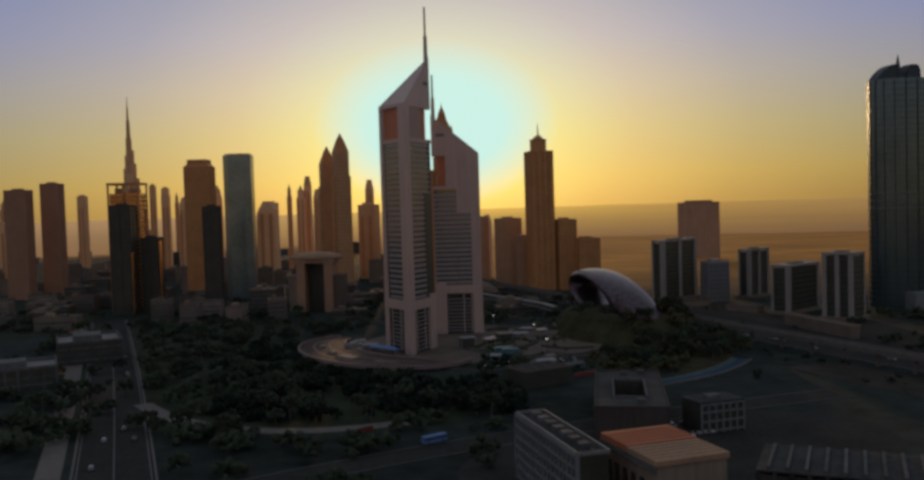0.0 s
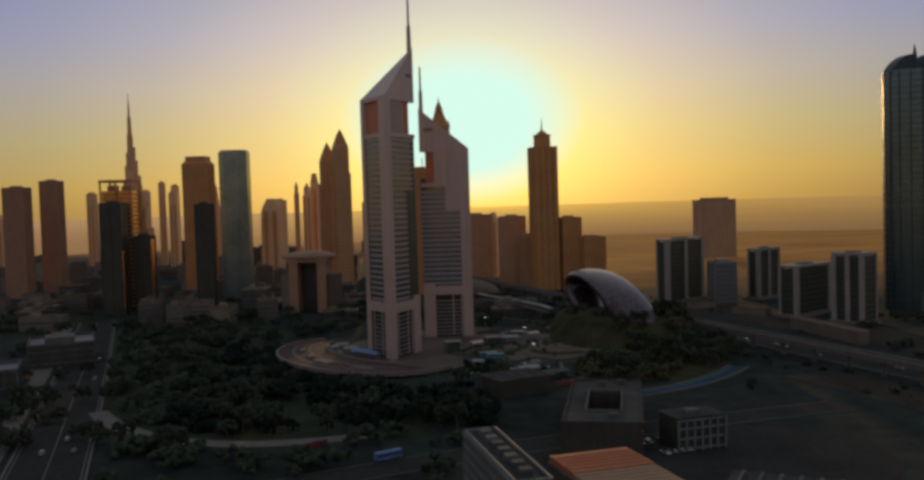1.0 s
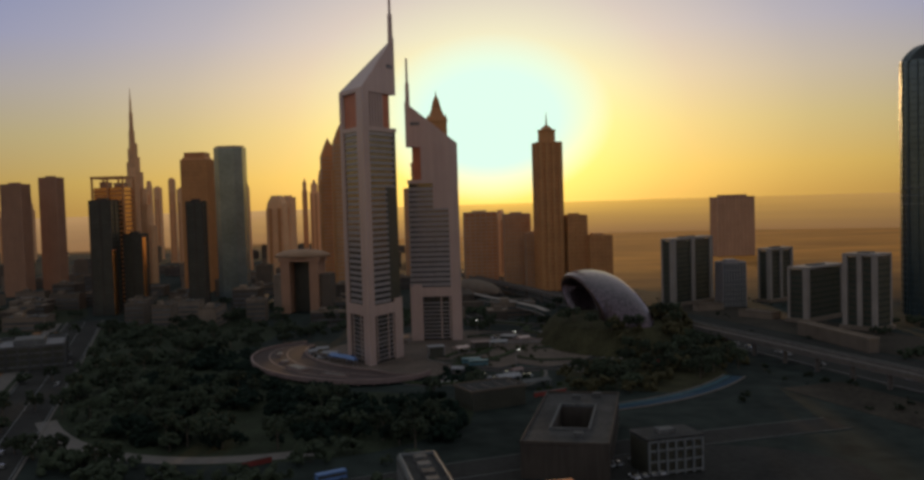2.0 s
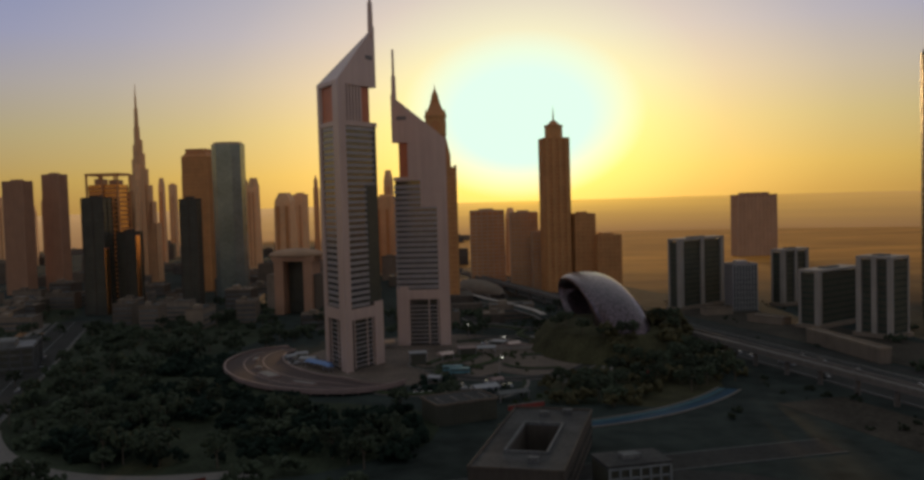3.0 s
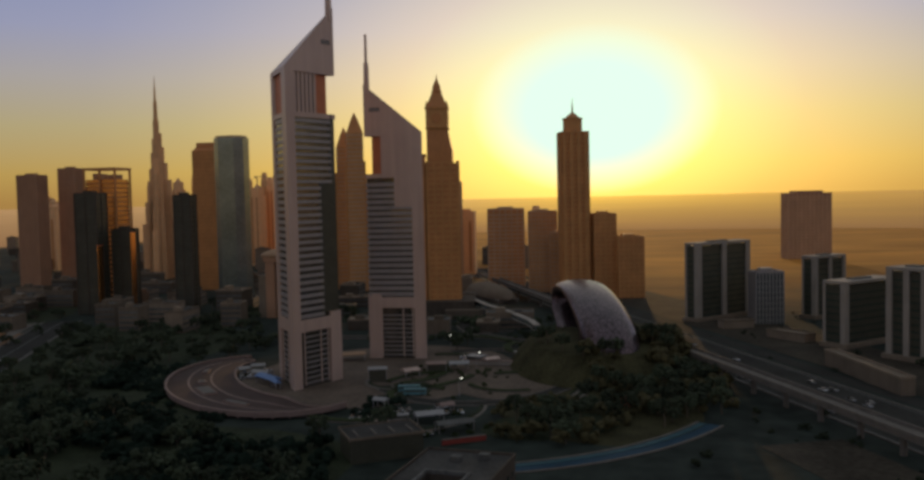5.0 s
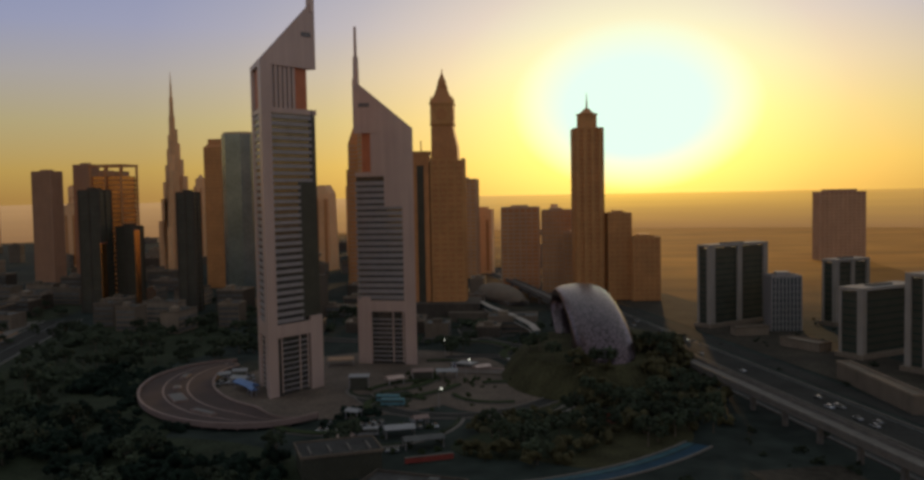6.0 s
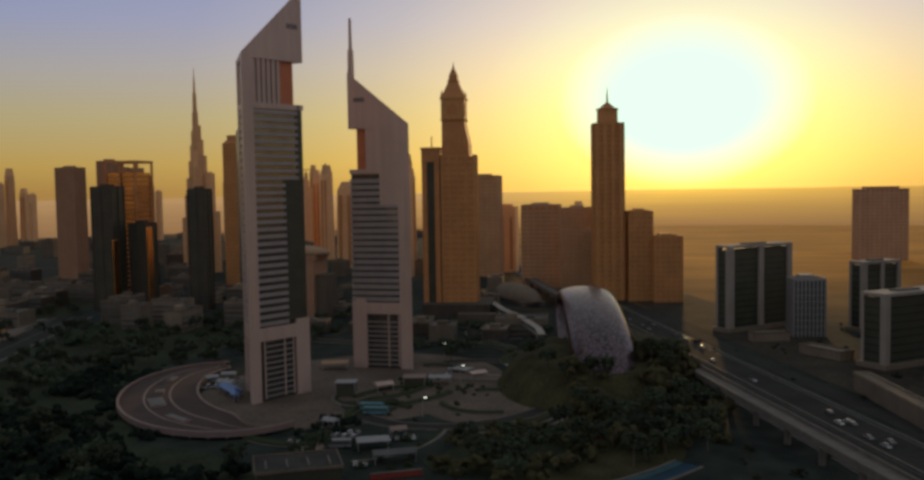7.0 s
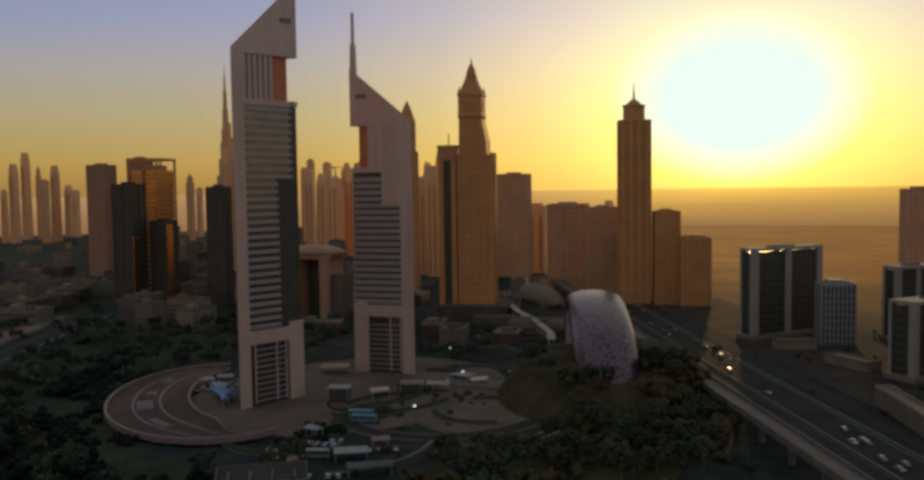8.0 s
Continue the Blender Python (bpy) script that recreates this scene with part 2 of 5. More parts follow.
def shell_material():
    """Polished steel panels with winding dark window strokes cut into them."""
    m = mat("steel shell with dark strokes", (0.125, 0.09, 0.10), 0.28, 0.8, 0.12, 0.2, spec=0.3)
    nt = m.node_tree
    b = nt.nodes["Principled BSDF"]
    geo = nt.nodes.new("ShaderNodeNewGeometry")
    w = nt.nodes.new("ShaderNodeTexWave")
    w.inputs["Scale"].default_value, w.inputs["Distortion"].default_value = 0.11, 14.0
    w.inputs["Detail"].default_value, w.inputs["Detail Scale"].default_value = 1.5, 1.8
    nt.links.new(geo.outputs["Position"], w.inputs["Vector"])
    cells = nt.nodes.new("ShaderNodeTexVoronoi")
    cells.feature = "DISTANCE_TO_EDGE"
    cells.inputs["Scale"].default_value = 0.22
    nt.links.new(geo.outputs["Position"], cells.inputs["Vector"])
    cut = nt.nodes.new("ShaderNodeMapRange")
    cut.inputs["From Min"].default_value, cut.inputs["From Max"].default_value = 0.74, 0.88
    nt.links.new(w.outputs["Fac"], cut.inputs["Value"])
    seam = nt.nodes.new("ShaderNodeMapRange")
    seam.inputs["From Min"].default_value, seam.inputs["From Max"].default_value = 0.07, 0.02
    nt.links.new(cells.outputs["Distance"], seam.inputs["Value"])
    both = nt.nodes.new("ShaderNodeMath")
    both.operation = "MAXIMUM"
    nt.links.new(cut.outputs["Result"], both.inputs[0])
    nt.links.new(seam.outputs["Result"], both.inputs[1])
    mix = nt.nodes.new("ShaderNodeMix")
    mix.data_type = "RGBA"
    old = b.inputs["Base Color"].links[0].from_socket
    nt.links.new(both.outputs[0], mix.inputs[0])
    nt.links.new(old, mix.inputs[6])
    mix.inputs[7].default_value = (0.055, 0.040, 0.042, 1)
    nt.links.new(mix.outputs[2], b.inputs["Base Color"])
    return m


SHELL = shell_material()
GROUND = ground_material()


# ---- helpers of this scene ----
def box(bm, x0, x1, y0, y1, z0, z1):
    vs = [bm.verts.new(c) for c in ((x0, y0, z0), (x1, y0, z0), (x1, y1, z0), (x0, y1, z0), (x0, y0, z1), (x1, y0, z1), (x1, y1, z1), (x0, y1, z1))]
    for f in ((3, 2, 1, 0), (4, 5, 6, 7), (0, 1, 5, 4), (1, 2, 6, 5), (2, 3, 7, 6), (3, 0, 4, 7)):
        bm.faces.new([vs[i] for i in f])


def prism(bm, foot, z0, z1):
    """Upright prism over a footprint; z0 and z1 are one height or one for each corner."""
    n = len(foot)
    z0 = [z0] * n if not isinstance(z0, (list, tuple)) else z0
    z1 = [z1] * n if not isinstance(z1, (list, tuple)) else z1
    lo = [bm.verts.new((x, y, z)) for (x, y), z in zip(foot, z0)]
    hi = [bm.verts.new((x, y, z)) for (x, y), z in zip(foot, z1)]
    bm.faces.new(lo[::-1])
    bm.faces.new(hi)
    for i in range(n):
        bm.faces.new((lo[i], lo[(i + 1) % n], hi[(i + 1) % n], hi[i]))


def taper(bm, z0, w0, d0, z1, w1, d1, cx=0, cy=0, cx1=None, cy1=None):
    cx1 = cx if cx1 is None else cx1
    cy1 = cy if cy1 is None else cy1
    vs = []
    for z, w, d, x, y in ((z0, w0, d0, cx, cy), (z1, w1, d1, cx1, cy1)):
        vs += [bm.verts.new((x + sx * w / 2, y + sy * d / 2, z)) for sx, sy in ((-1, -1), (1, -1), (1, 1), (-1, 1))]
    for f in ((3, 2, 1, 0), (4, 5, 6, 7), (0, 1, 5, 4), (1, 2, 6, 5), (2, 3, 7, 6), (3, 0, 4, 7)):
        bm.faces.new([vs[i] for i in f])


def mesh_of(name, bm, m):
    me = bpy.data.meshes.new(name)
    bmesh.ops.recalc_face_normals(bm, faces=bm.faces)
    bm.to_mesh(me)
    bm.free()
    me.materials.append(m)
    return me


def part(name, bm, m, parent=None, label=""):
    ob = new(name, mesh_of(name, bm, m))
    ob.parent = parent
    if label:
        ob["label"] = label
    return ob


def again(name, me, parent, x=0, y=0, z=0, rz=0):
    """One more object on a mesh that others use too."""
    ob = new(name, me)
    ob.parent = parent
    ob.matrix_basis = pose(x, y, z, 0, 0, rz)
    return ob


def thing(name, x, y, z, rot, label, category, group=""):
    ob = new(name)
    ob.matrix_basis = pose(x, y, z, 0, 0, rot)
    return tagged(ob, label, category, group)


def boxpart(name, m, parent, x0, x1, y0, y1, z0, z1, label=""):
    bm = bmesh.new()
    box(bm, x0, x1, y0, y1, z0, z1)
    return part(name, bm, m, parent, label)


def parapet(parent, w, d, z, m, hgt=1.4, th=0.6):
    bm = bmesh.new()
    box(bm, -w / 2, w / 2, -d / 2, -d / 2 + th, z, z + hgt)
    box(bm, -w / 2, w / 2, d / 2 - th, d / 2, z, z + hgt)
    box(bm, -w / 2, -w / 2 + th, -d / 2 + th, d / 2 - th, z, z + hgt)
    box(bm, w / 2 - th, w / 2, -d / 2 + th, d / 2 - th, z, z + hgt)
    return part("parapet", bm, m, parent)


def tower(name, cx, cy, w, d, h, rot, body, band, label, floor=3.6, bandh=1.5, piers=0, proud=0.16, group="", roof=True, z0=0.0):
    """An office block: glazed body, a band at each floor, piers up the faces, parapet and plant room."""
    root = thing(name, cx, cy, 0, rot, label, "building", group)
    boxpart("body", body, root, -w / 2, w / 2, -d / 2, d / 2, z0, h)
    bm = bmesh.new()
    box(bm, -w / 2 - proud, w / 2 + proud, -d / 2 - proud, d / 2 + proud, 0, bandh)
    me = mesh_of("floor_band", bm, band)
    n = int((h - 1 - z0) / floor)
    for i in range(n):
        again("floor_band", me, root, 0, 0, z0 + 2 + i * floor)
    if piers:
        bm = bmesh.new()
        box(bm, -0.5, 0.5, -0.4, 0.4, z0, h + 0.8)
        me = mesh_of("pier", bm, band)
        for i in range(piers + 1):
            x = -w / 2 + w * i / piers
            for s in (-1, 1):
                again("pier", me, root, x, s * (d / 2 + proud * 0.4), 0)
        k = max(1, round(piers * d / w))
        for i in range(1, k):
            y = -d / 2 + d * i / k
            for s in (-1, 1):
                again("pier", me, root, s * (w / 2 + proud * 0.4), y, 0)
    if roof:
        parapet(root, w + 2 * proud, d + 2 * proud, h, band)
        boxpart("plant_room", band, root, -w * 0.25, w * 0.2, -d * 0.2, d * 0.25, h, h + 3)
    return root


# ---- ground, distance and roads ----
bm = bmesh.new()
box(bm, -4600, 4600, -1600, 4600, -6, 0)
tagged(part("ground", bm, GROUND), "dusty city ground turning to pale desert", "ground", kind="structure")


def backdrop():
    """Hazy land beyond the city, far out under the horizon; its haze and glow are painted as emission."""
    m = bpy.data.materials.new("painted haze glow")
    m.use_nodes = True
    nt = m.node_tree
    b = nt.nodes["Principled BSDF"]
    geo = nt.nodes.new("ShaderNodeNewGeometry")
    sep = nt.nodes.new("ShaderNodeSeparateXYZ")
    nt.links.new(geo.outputs["Position"], sep.inputs[0])
    # Haze light put into emission tones: near edge, then far edge, brightest sunward.
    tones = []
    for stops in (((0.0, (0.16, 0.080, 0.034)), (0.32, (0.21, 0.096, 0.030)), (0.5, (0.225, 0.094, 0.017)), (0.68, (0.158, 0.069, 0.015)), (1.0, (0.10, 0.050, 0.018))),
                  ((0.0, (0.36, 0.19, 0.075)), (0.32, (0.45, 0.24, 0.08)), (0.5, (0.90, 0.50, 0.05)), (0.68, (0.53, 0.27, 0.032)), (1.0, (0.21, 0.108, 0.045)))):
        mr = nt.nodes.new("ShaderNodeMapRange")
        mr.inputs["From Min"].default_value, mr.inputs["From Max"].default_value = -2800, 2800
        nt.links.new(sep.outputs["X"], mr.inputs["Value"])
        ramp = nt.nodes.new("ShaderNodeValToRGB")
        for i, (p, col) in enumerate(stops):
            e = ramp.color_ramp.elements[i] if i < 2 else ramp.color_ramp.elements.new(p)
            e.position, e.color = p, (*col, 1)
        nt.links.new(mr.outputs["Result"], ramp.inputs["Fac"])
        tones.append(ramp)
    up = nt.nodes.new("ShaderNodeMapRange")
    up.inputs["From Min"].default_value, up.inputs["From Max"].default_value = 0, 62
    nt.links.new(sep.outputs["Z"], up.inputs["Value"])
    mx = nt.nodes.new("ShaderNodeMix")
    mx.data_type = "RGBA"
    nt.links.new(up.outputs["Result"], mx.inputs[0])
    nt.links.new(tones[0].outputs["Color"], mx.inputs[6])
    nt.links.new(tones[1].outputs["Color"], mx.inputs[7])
    long = nt.nodes.new("ShaderNodeVectorMath")
    long.operation = "MULTIPLY"
    long.inputs[1].default_value = (0.0016, 0.0016, 0.16)
    nt.links.new(geo.outputs["Position"], long.inputs[0])
    wisp = nt.nodes.new("ShaderNodeTexNoise")
    wisp.inputs["Scale"].default_value, wisp.inputs["Detail"].default_value = 1.0, 5
    nt.links.new(long.outputs["Vector"], wisp.inputs["Vector"])
    wr = nt.nodes.new("ShaderNodeMapRange")
    wr.inputs["From Min"].default_value, wr.inputs["From Max"].default_value = 0.3, 0.7
    wr.inputs["To Min"].default_value, wr.inputs["To Max"].default_value = 0.93, 1.07
    nt.links.new(wisp.outputs["Fac"], wr.inputs["Value"])
    tone = nt.nodes.new("ShaderNodeVectorMath")
    tone.operation = "SCALE"
    nt.links.new(mx.outputs[2], tone.inputs[0])
    nt.links.new(wr.outputs["Result"], tone.inputs["Scale"])
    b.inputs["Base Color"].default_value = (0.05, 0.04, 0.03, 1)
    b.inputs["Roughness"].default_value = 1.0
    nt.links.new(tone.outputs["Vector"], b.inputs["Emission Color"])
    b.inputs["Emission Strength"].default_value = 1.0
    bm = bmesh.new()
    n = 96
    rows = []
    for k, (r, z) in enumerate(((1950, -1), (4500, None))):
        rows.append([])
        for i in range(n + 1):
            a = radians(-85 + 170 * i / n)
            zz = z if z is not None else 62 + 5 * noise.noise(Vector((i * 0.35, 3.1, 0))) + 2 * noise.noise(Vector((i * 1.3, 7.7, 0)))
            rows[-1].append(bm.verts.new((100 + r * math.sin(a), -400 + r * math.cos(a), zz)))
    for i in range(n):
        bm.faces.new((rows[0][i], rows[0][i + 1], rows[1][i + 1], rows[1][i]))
    return tagged(part("backdrop", bm, m), "backdrop land with painted haze glow under the horizon", "backdrop", kind="structure")


backdrop()


def strip(name, pts, width, z, m, label="", category="", kind="structure", thick=0.25, parent=None):
    """A band of even width along a line of points."""
    bm = bmesh.new()
    P = [Vector(p) for p in pts]
    rows = []
    for i, p in enumerate(P):
        t = (P[min(i + 1, len(P) - 1)] - P[max(i - 1, 0)]).normalized()
        nrm = Vector((-t.y, t.x)) * width / 2
        rows.append([bm.verts.new((q.x, q.y, zz)) for q, zz in ((p + nrm, z), (p - nrm, z), (p - nrm, z - thick), (p + nrm, z - thick))])
    for a, b in zip(rows, rows[1:]):
        for k in range(4):
            bm.faces.new((a[k], a[(k + 1) % 4], b[(k + 1) % 4], b[k]))
    bm.faces.new(rows[0])
    bm.faces.new(rows[-1][::-1])
    ob = part(name, bm, m, parent)
    if not parent:
        tagged(ob, label, category, kind=kind)
    return ob


def curve(a, b, c, n=16):
    """Points along a bent line from a by way of b to c."""
    a, b, c = Vector(a), Vector(b), Vector(c)
    return [tuple((1 - t) ** 2 * a + 2 * t * (1 - t) * b + t * t * c) for t in [i / n for i in range(n + 1)]]


def offset(pts, d):
    P = [Vector(p) for p in pts]
    out = []
    for i, p in enumerate(P):
        t = (P[min(i + 1, len(P) - 1)] - P[max(i - 1, 0)]).normalized()
        out.append(tuple(p + Vector((-t.y, t.x)) * d))
    return out


HIGHWAY = curve((300, -190), (205, 50), (-20, 620))
strip("road", HIGHWAY, 34, 0.12, ASPHALT, "wide grey multi-lane highway", "road")
strip("road", offset(HIGHWAY, -27), 9, 0.12, ASPHALT, "narrow service road beside the highway", "road")
for d in (-16.4, 16.4, -0.8, 0.8):
    strip("trim", offset(HIGHWAY, d), 0.45, 0.17, PAINT, "pale painted lane line", "road marking", thick=0.04)
for d in (-18.2, 18.2, 0):
    strip("kerb", offset(HIGHWAY, d), 0.7, 0.5 if d else 0.9, KERB, "dusty concrete kerb of the highway", "kerb", thick=0.6)
LEFT_ROAD = curve((-40, -330), (-130, -90), (-250, 200))
strip("road", LEFT_ROAD, 24, 0.12, ASPHALT, "dark asphalt avenue beside the park", "road")
for d in (-11.4, 11.4, 0):
    strip("trim", offset(LEFT_ROAD, d), 0.4, 0.17, PAINT, "pale painted lane line", "road marking", thick=0.04)
for d in (-12.8, 12.8):
    strip("kerb", offset(LEFT_ROAD, d), 0.8, 0.4, KERB, "pale concrete kerb of the avenue", "kerb", thick=0.5)
strip("pavement", offset(LEFT_ROAD, 20), 8, 0.10, KERB, "dusty paved path beside the avenue", "pavement")
CROSS = curve((-60, -250), (30, -180), (190, -130))
strip("road", CROSS, 16, 0.13, ASPHALT, "dark asphalt street in front of the towers", "road")
for d in (-7.6, 7.6):
    strip("trim", offset(CROSS, d), 0.35, 0.18, PAINT, "pale painted lane line", "road marking", thick=0.04)
PARK_LOOP = curve((-112, -110), (-62, -188), (8, -158))
strip("road", PARK_LOOP, 8, 0.14, KERB, "pale curved lane through the park", "road")
RING = [(78 + 46 * math.cos(a), 40 + 62 * math.sin(a)) for a in [radians(-150 + i * 10) for i in range(28)]]
strip("road", RING, 7, 0.14, ASPHALT, "curved driveway round the plaza", "road")
for d in (-3.8, 3.8):
    strip("kerb", offset(RING, d), 0.6, 0.45, KERB, "pale kerb of the curved driveway", "kerb", thick=0.5)


for loop in (curve((112, 120), (20, 150), (48, 262)), curve((-60, 150), (10, 120), (76, 172))):
    strip("road", loop, 8, 0.12, ASPHALT, "curved dark slip road behind the plaza", "road")
    for d in (-4.4, 4.4):
        strip("kerb", offset(loop, d), 0.8, 0.6, KERB, "pale concrete parapet of the slip road", "kerb", thick=0.7)


def patch(name, pts, z, m, label, category):
    bm = bmesh.new()
    prism(bm, pts, -0.1, z)
    return tagged(part(name, bm, m), label, category, kind="structure")


def oval(cx, cy, rx, ry, rot=0.0, n=40, wob=0.06, seed=0.0):
    out = []
    for i in range(n):
        a = 2 * math.pi * i / n
        k = 1 + wob * noise.noise(Vector((math.cos(a) * 2 + seed, math.sin(a) * 2, seed)))
        x, y = rx * k * math.cos(a), ry * k * math.sin(a)
        out.append((cx + x * math.cos(rot) - y * math.sin(rot), cy + x * math.sin(rot) + y * math.cos(rot)))
    return out


patch("lawn", oval(-92, -55, 74, 120, 0.45, seed=1.0), 0.06, LAWN, "dark lawn of the park in shade", "lawn")
patch("lawn", oval(-10, -118, 72, 52, 0.3, seed=2.0), 0.05, LAWN, "dark lawn in front of the deck", "lawn")
patch("lawn", oval(-150, 110, 70, 90, 0.4, seed=3.0), 0.035, LAWN, "dark wooded lawn behind the park", "lawn")
patch("lawn", oval(135, -30, 38, 46, 0.3, seed=4.0), 0.06, LAWN_OLIVE, "dark lawn below the silver ring", "lawn")
patch("lawn", oval(-330, 200, 70, 110, 0.2, seed=5.0), 0.05, LAWN, "dark open lawn beside the avenue", "lawn")
patch("pavement", oval(30, 40, 62, 75, -0.3, 60, 0.03, 6.0), 0.08, PAVING, "dusty stone plaza round the towers", "pavement")
patch("pavement", oval(95, 20, 26, 34, 0.1, 60, 0.02, 8.0), 0.11, PAVING, "round paved forecourt with planting", "pavement")
patch("pavement", oval(105, -210, 80, 50, 0.4, 60, 0.05, 9.0), 0.07, ASPHALT, "dusty parking yard between low buildings", "pavement")

# A blue canal that bends round the gardens.
CANAL = curve((108, -106), (152, -90), (176, -46), 22)
strip("water", CANAL, 5, 0.20, POOL, "blue canal water in a bend", "water")
strip("water", offset(CANAL, 4.6), 2.8, 0.16, BLUE_DIM, "shallow pale blue edge of the canal", "water")
for d in (-3.0, 6.5):
    strip("kerb", offset(CANAL, d), 0.8, 0.5, KERB, "stone edge of the blue canal", "kerb", thick=0.6)
# Narrow pale garden paths and terraces on the plaza.
for i_path, (cx, cy, r, a0, a1) in enumerate(((96, 12, 34, -75, 10), (96, 12, 30, -80, 20), (100, 20, 44, -60, 15), (112, 52, 20, 60, 170), (60, -30, 30, -70, 10), (44, 22, 16, 180, 320))):
    line = [(cx + r * math.cos(radians(a0 + (a1 - a0) * i / 18)), cy + 1.25 * r * math.sin(radians(a0 + (a1 - a0) * i / 18))) for i in range(19)]
    strip("path", line, 1.5, 0.24 + 0.008 * i_path, KERB, "narrow pale curved garden path", "path", thick=0.25)
    strip("trim", offset(line, 1.6), 1.4, 0.55 + 0.008 * i_path, LAWN, "low strip of planting beside a path", "planting", thick=0.6)
strip("road", [(45, 66), (80, 60), (114, 63)], 5, 0.16, PAVING, "pale straight lane across the plaza", "road")
patch("lawn", oval(118, -52, 26, 18, 0.5, seed=12.0), 0.13, LAWN, "dark lawn inside the canal bend", "lawn")
patch("lawn", oval(52, 4, 10, 16, 0.2, seed=13.0), 0.155, LAWN, "small dark lawn on the plaza", "lawn")
strip("lawn", offset(HIGHWAY, -62)[:13], 52, 0.09, VERGE, "dry brown verge beside the highway", "lawn")
strip("lawn", offset(HIGHWAY, 46)[:5], 30, 0.09, VERGE, "dry brown verge beside the railway viaduct", "lawn")


# ---- the two slanted towers ----
def lerp(a, b, t):
    return (a[0] + (b[0] - a[0]) * t, a[1] + (b[1] - a[1]) * t)


def inset(foot, d):
    cx = sum(p[0] for p in foot) / 3
    cy = sum(p[1] for p in foot) / 3
    return [lerp(p, (cx, cy), d) for p in foot]


def slanted_tower(label, low1, low2, high, z_beam, z_crown, z_wedge, tops, mast, strips, portal, screen, vent, mast_w=(2.6, 1.3), slat=1.55, leg=0.20, front=0.24, wall=0.0, wall_foot=0.0, glazed=0.13, hollow=0.80):
    """A three-cornered tower: solid corner legs, louvred glass faces, a hollow storey and a slanted wedge of roof that
    runs up to a mast. low1, low2: the corners under the low eave; high: the corner under the mast."""
    foot = [low1, low2, high]
    cx, cy = sum(p[0] for p in foot) / 3, sum(p[1] for p in foot) / 3
    root = thing("skyscraper", cx, cy, 0, 0, label, "skyscraper")
    rel = [(p[0] - cx, p[1] - cy) for p in foot]
    l1, l2, hi = rel
    # Glass core
    bm = bmesh.new()
    prism(bm, inset(rel, 0.09), 0, z_crown)
    part("glass_core", bm, GLASS, root, "dark reflecting glass")
    # Corner legs; the one below the mast stops at the beam
    fr = {0: (leg, 0.12), 1: (0.27, front), 2: (0.22, 0.22)}
    for i, p in enumerate(rel):
        a, b = rel[(i - 1) % 3], rel[(i + 1) % 3]
        fa, fb = fr[i]
        pa, pb = lerp(p, a, fa), lerp(p, b, fb)
        q = lerp(pa, b, 0.12), lerp(pb, a, 0.12)
        bm = bmesh.new()
        prism(bm, [p, pb, q[1], q[0], pa], 0, z_wedge if i < 2 else z_beam + 2)
        part("corner_leg", bm, ALU, root)
    if wall:
        # Plain wall beside the leg, above the portals
        bm = bmesh.new()
        pa, pb = lerp(l1, hi, 0.19), lerp(l1, hi, wall)
        prism(bm, [lerp(pa, l2, 0.0012), lerp(pa, l2, 0.12), lerp(pb, l2, 0.12), lerp(pb, l2, 0.0012)], wall_foot, z_wedge)
        part("side_wall", bm, ALU, root)
    # Glazed corner under the mast, wider over the lower storeys
    p = hi
    mid = z_beam + (z_crown - z_beam) * 0.66
    for z0, z1, wide in ((z_beam + 2, mid, glazed), (mid, z_crown, 0.1)):
        bm = bmesh.new()
        prism(bm, [lerp(p, (0, 0), 0.05), lerp(lerp(p, l1, 0.13), l2, 0.09), lerp(lerp(p, l1, 0.13), l2, wide + 0.1), lerp(p, l2, wide)], z0, z1)
        part("glass_corner", bm, GLASS_DULL, root)
    # Beam over the portals, eave band over the louvres
    for z0, z1 in ((z_beam - 5.5, z_beam), (z_crown - 2.2, z_crown)):
        bm = bmesh.new()
        prism(bm, inset(rel, 0.012), z0, z1)
        part("ring_beam", bm, ALU, root)
    # Louvres on the three faces
    faces = ((l1, l2), (l2, hi), (hi, l1))
    for k, (a, b) in enumerate(faces):
        d = Vector((b[0] - a[0], b[1] - a[1]))
        length = d.length
        ang = math.degrees(math.atan2(d.y, d.x))
        for f0, f1, z0, z1 in strips[k]:
            bm = bmesh.new()
            box(bm, length * f0, length * f1, 0.15, 1.6, 0, slat)
            me = mesh_of("louvre", bm, ALU_DARK)
            for i in range(int((z_crown - z_beam) / 3.0)):
                z = z_beam + 0.7 + i * 3.0
                if z0 <= z < z1:
                    again("louvre", me, root, a[0], a[1], z, ang)
        # Portal below the beam: glass with thin transoms
        f0, f1 = portal
        bm = bmesh.new()
        box(bm, length * f0, length * f1, 1.2, 1.9, 1.0, z_beam - 5.5)
        part("portal_glass", bm, GLASS_TEAL, root).matrix_basis = pose(a[0], a[1], 0, 0, 0, ang)
        bm = bmesh.new()
        box(bm, length * f0, length * f1, 0.7, 1.2, 0, 0.55)
        me = mesh_of("transom", bm, ALU_DARK)
        for i in range(int((z_beam - 7) / 2.3)):
            again("transom", me, root, a[0], a[1], 1.6 + i * 2.3, ang)
        bm = bmesh.new()
        box(bm, -0.3, 0.3, 0.5, 1.2, 1.0, z_beam - 5.5)
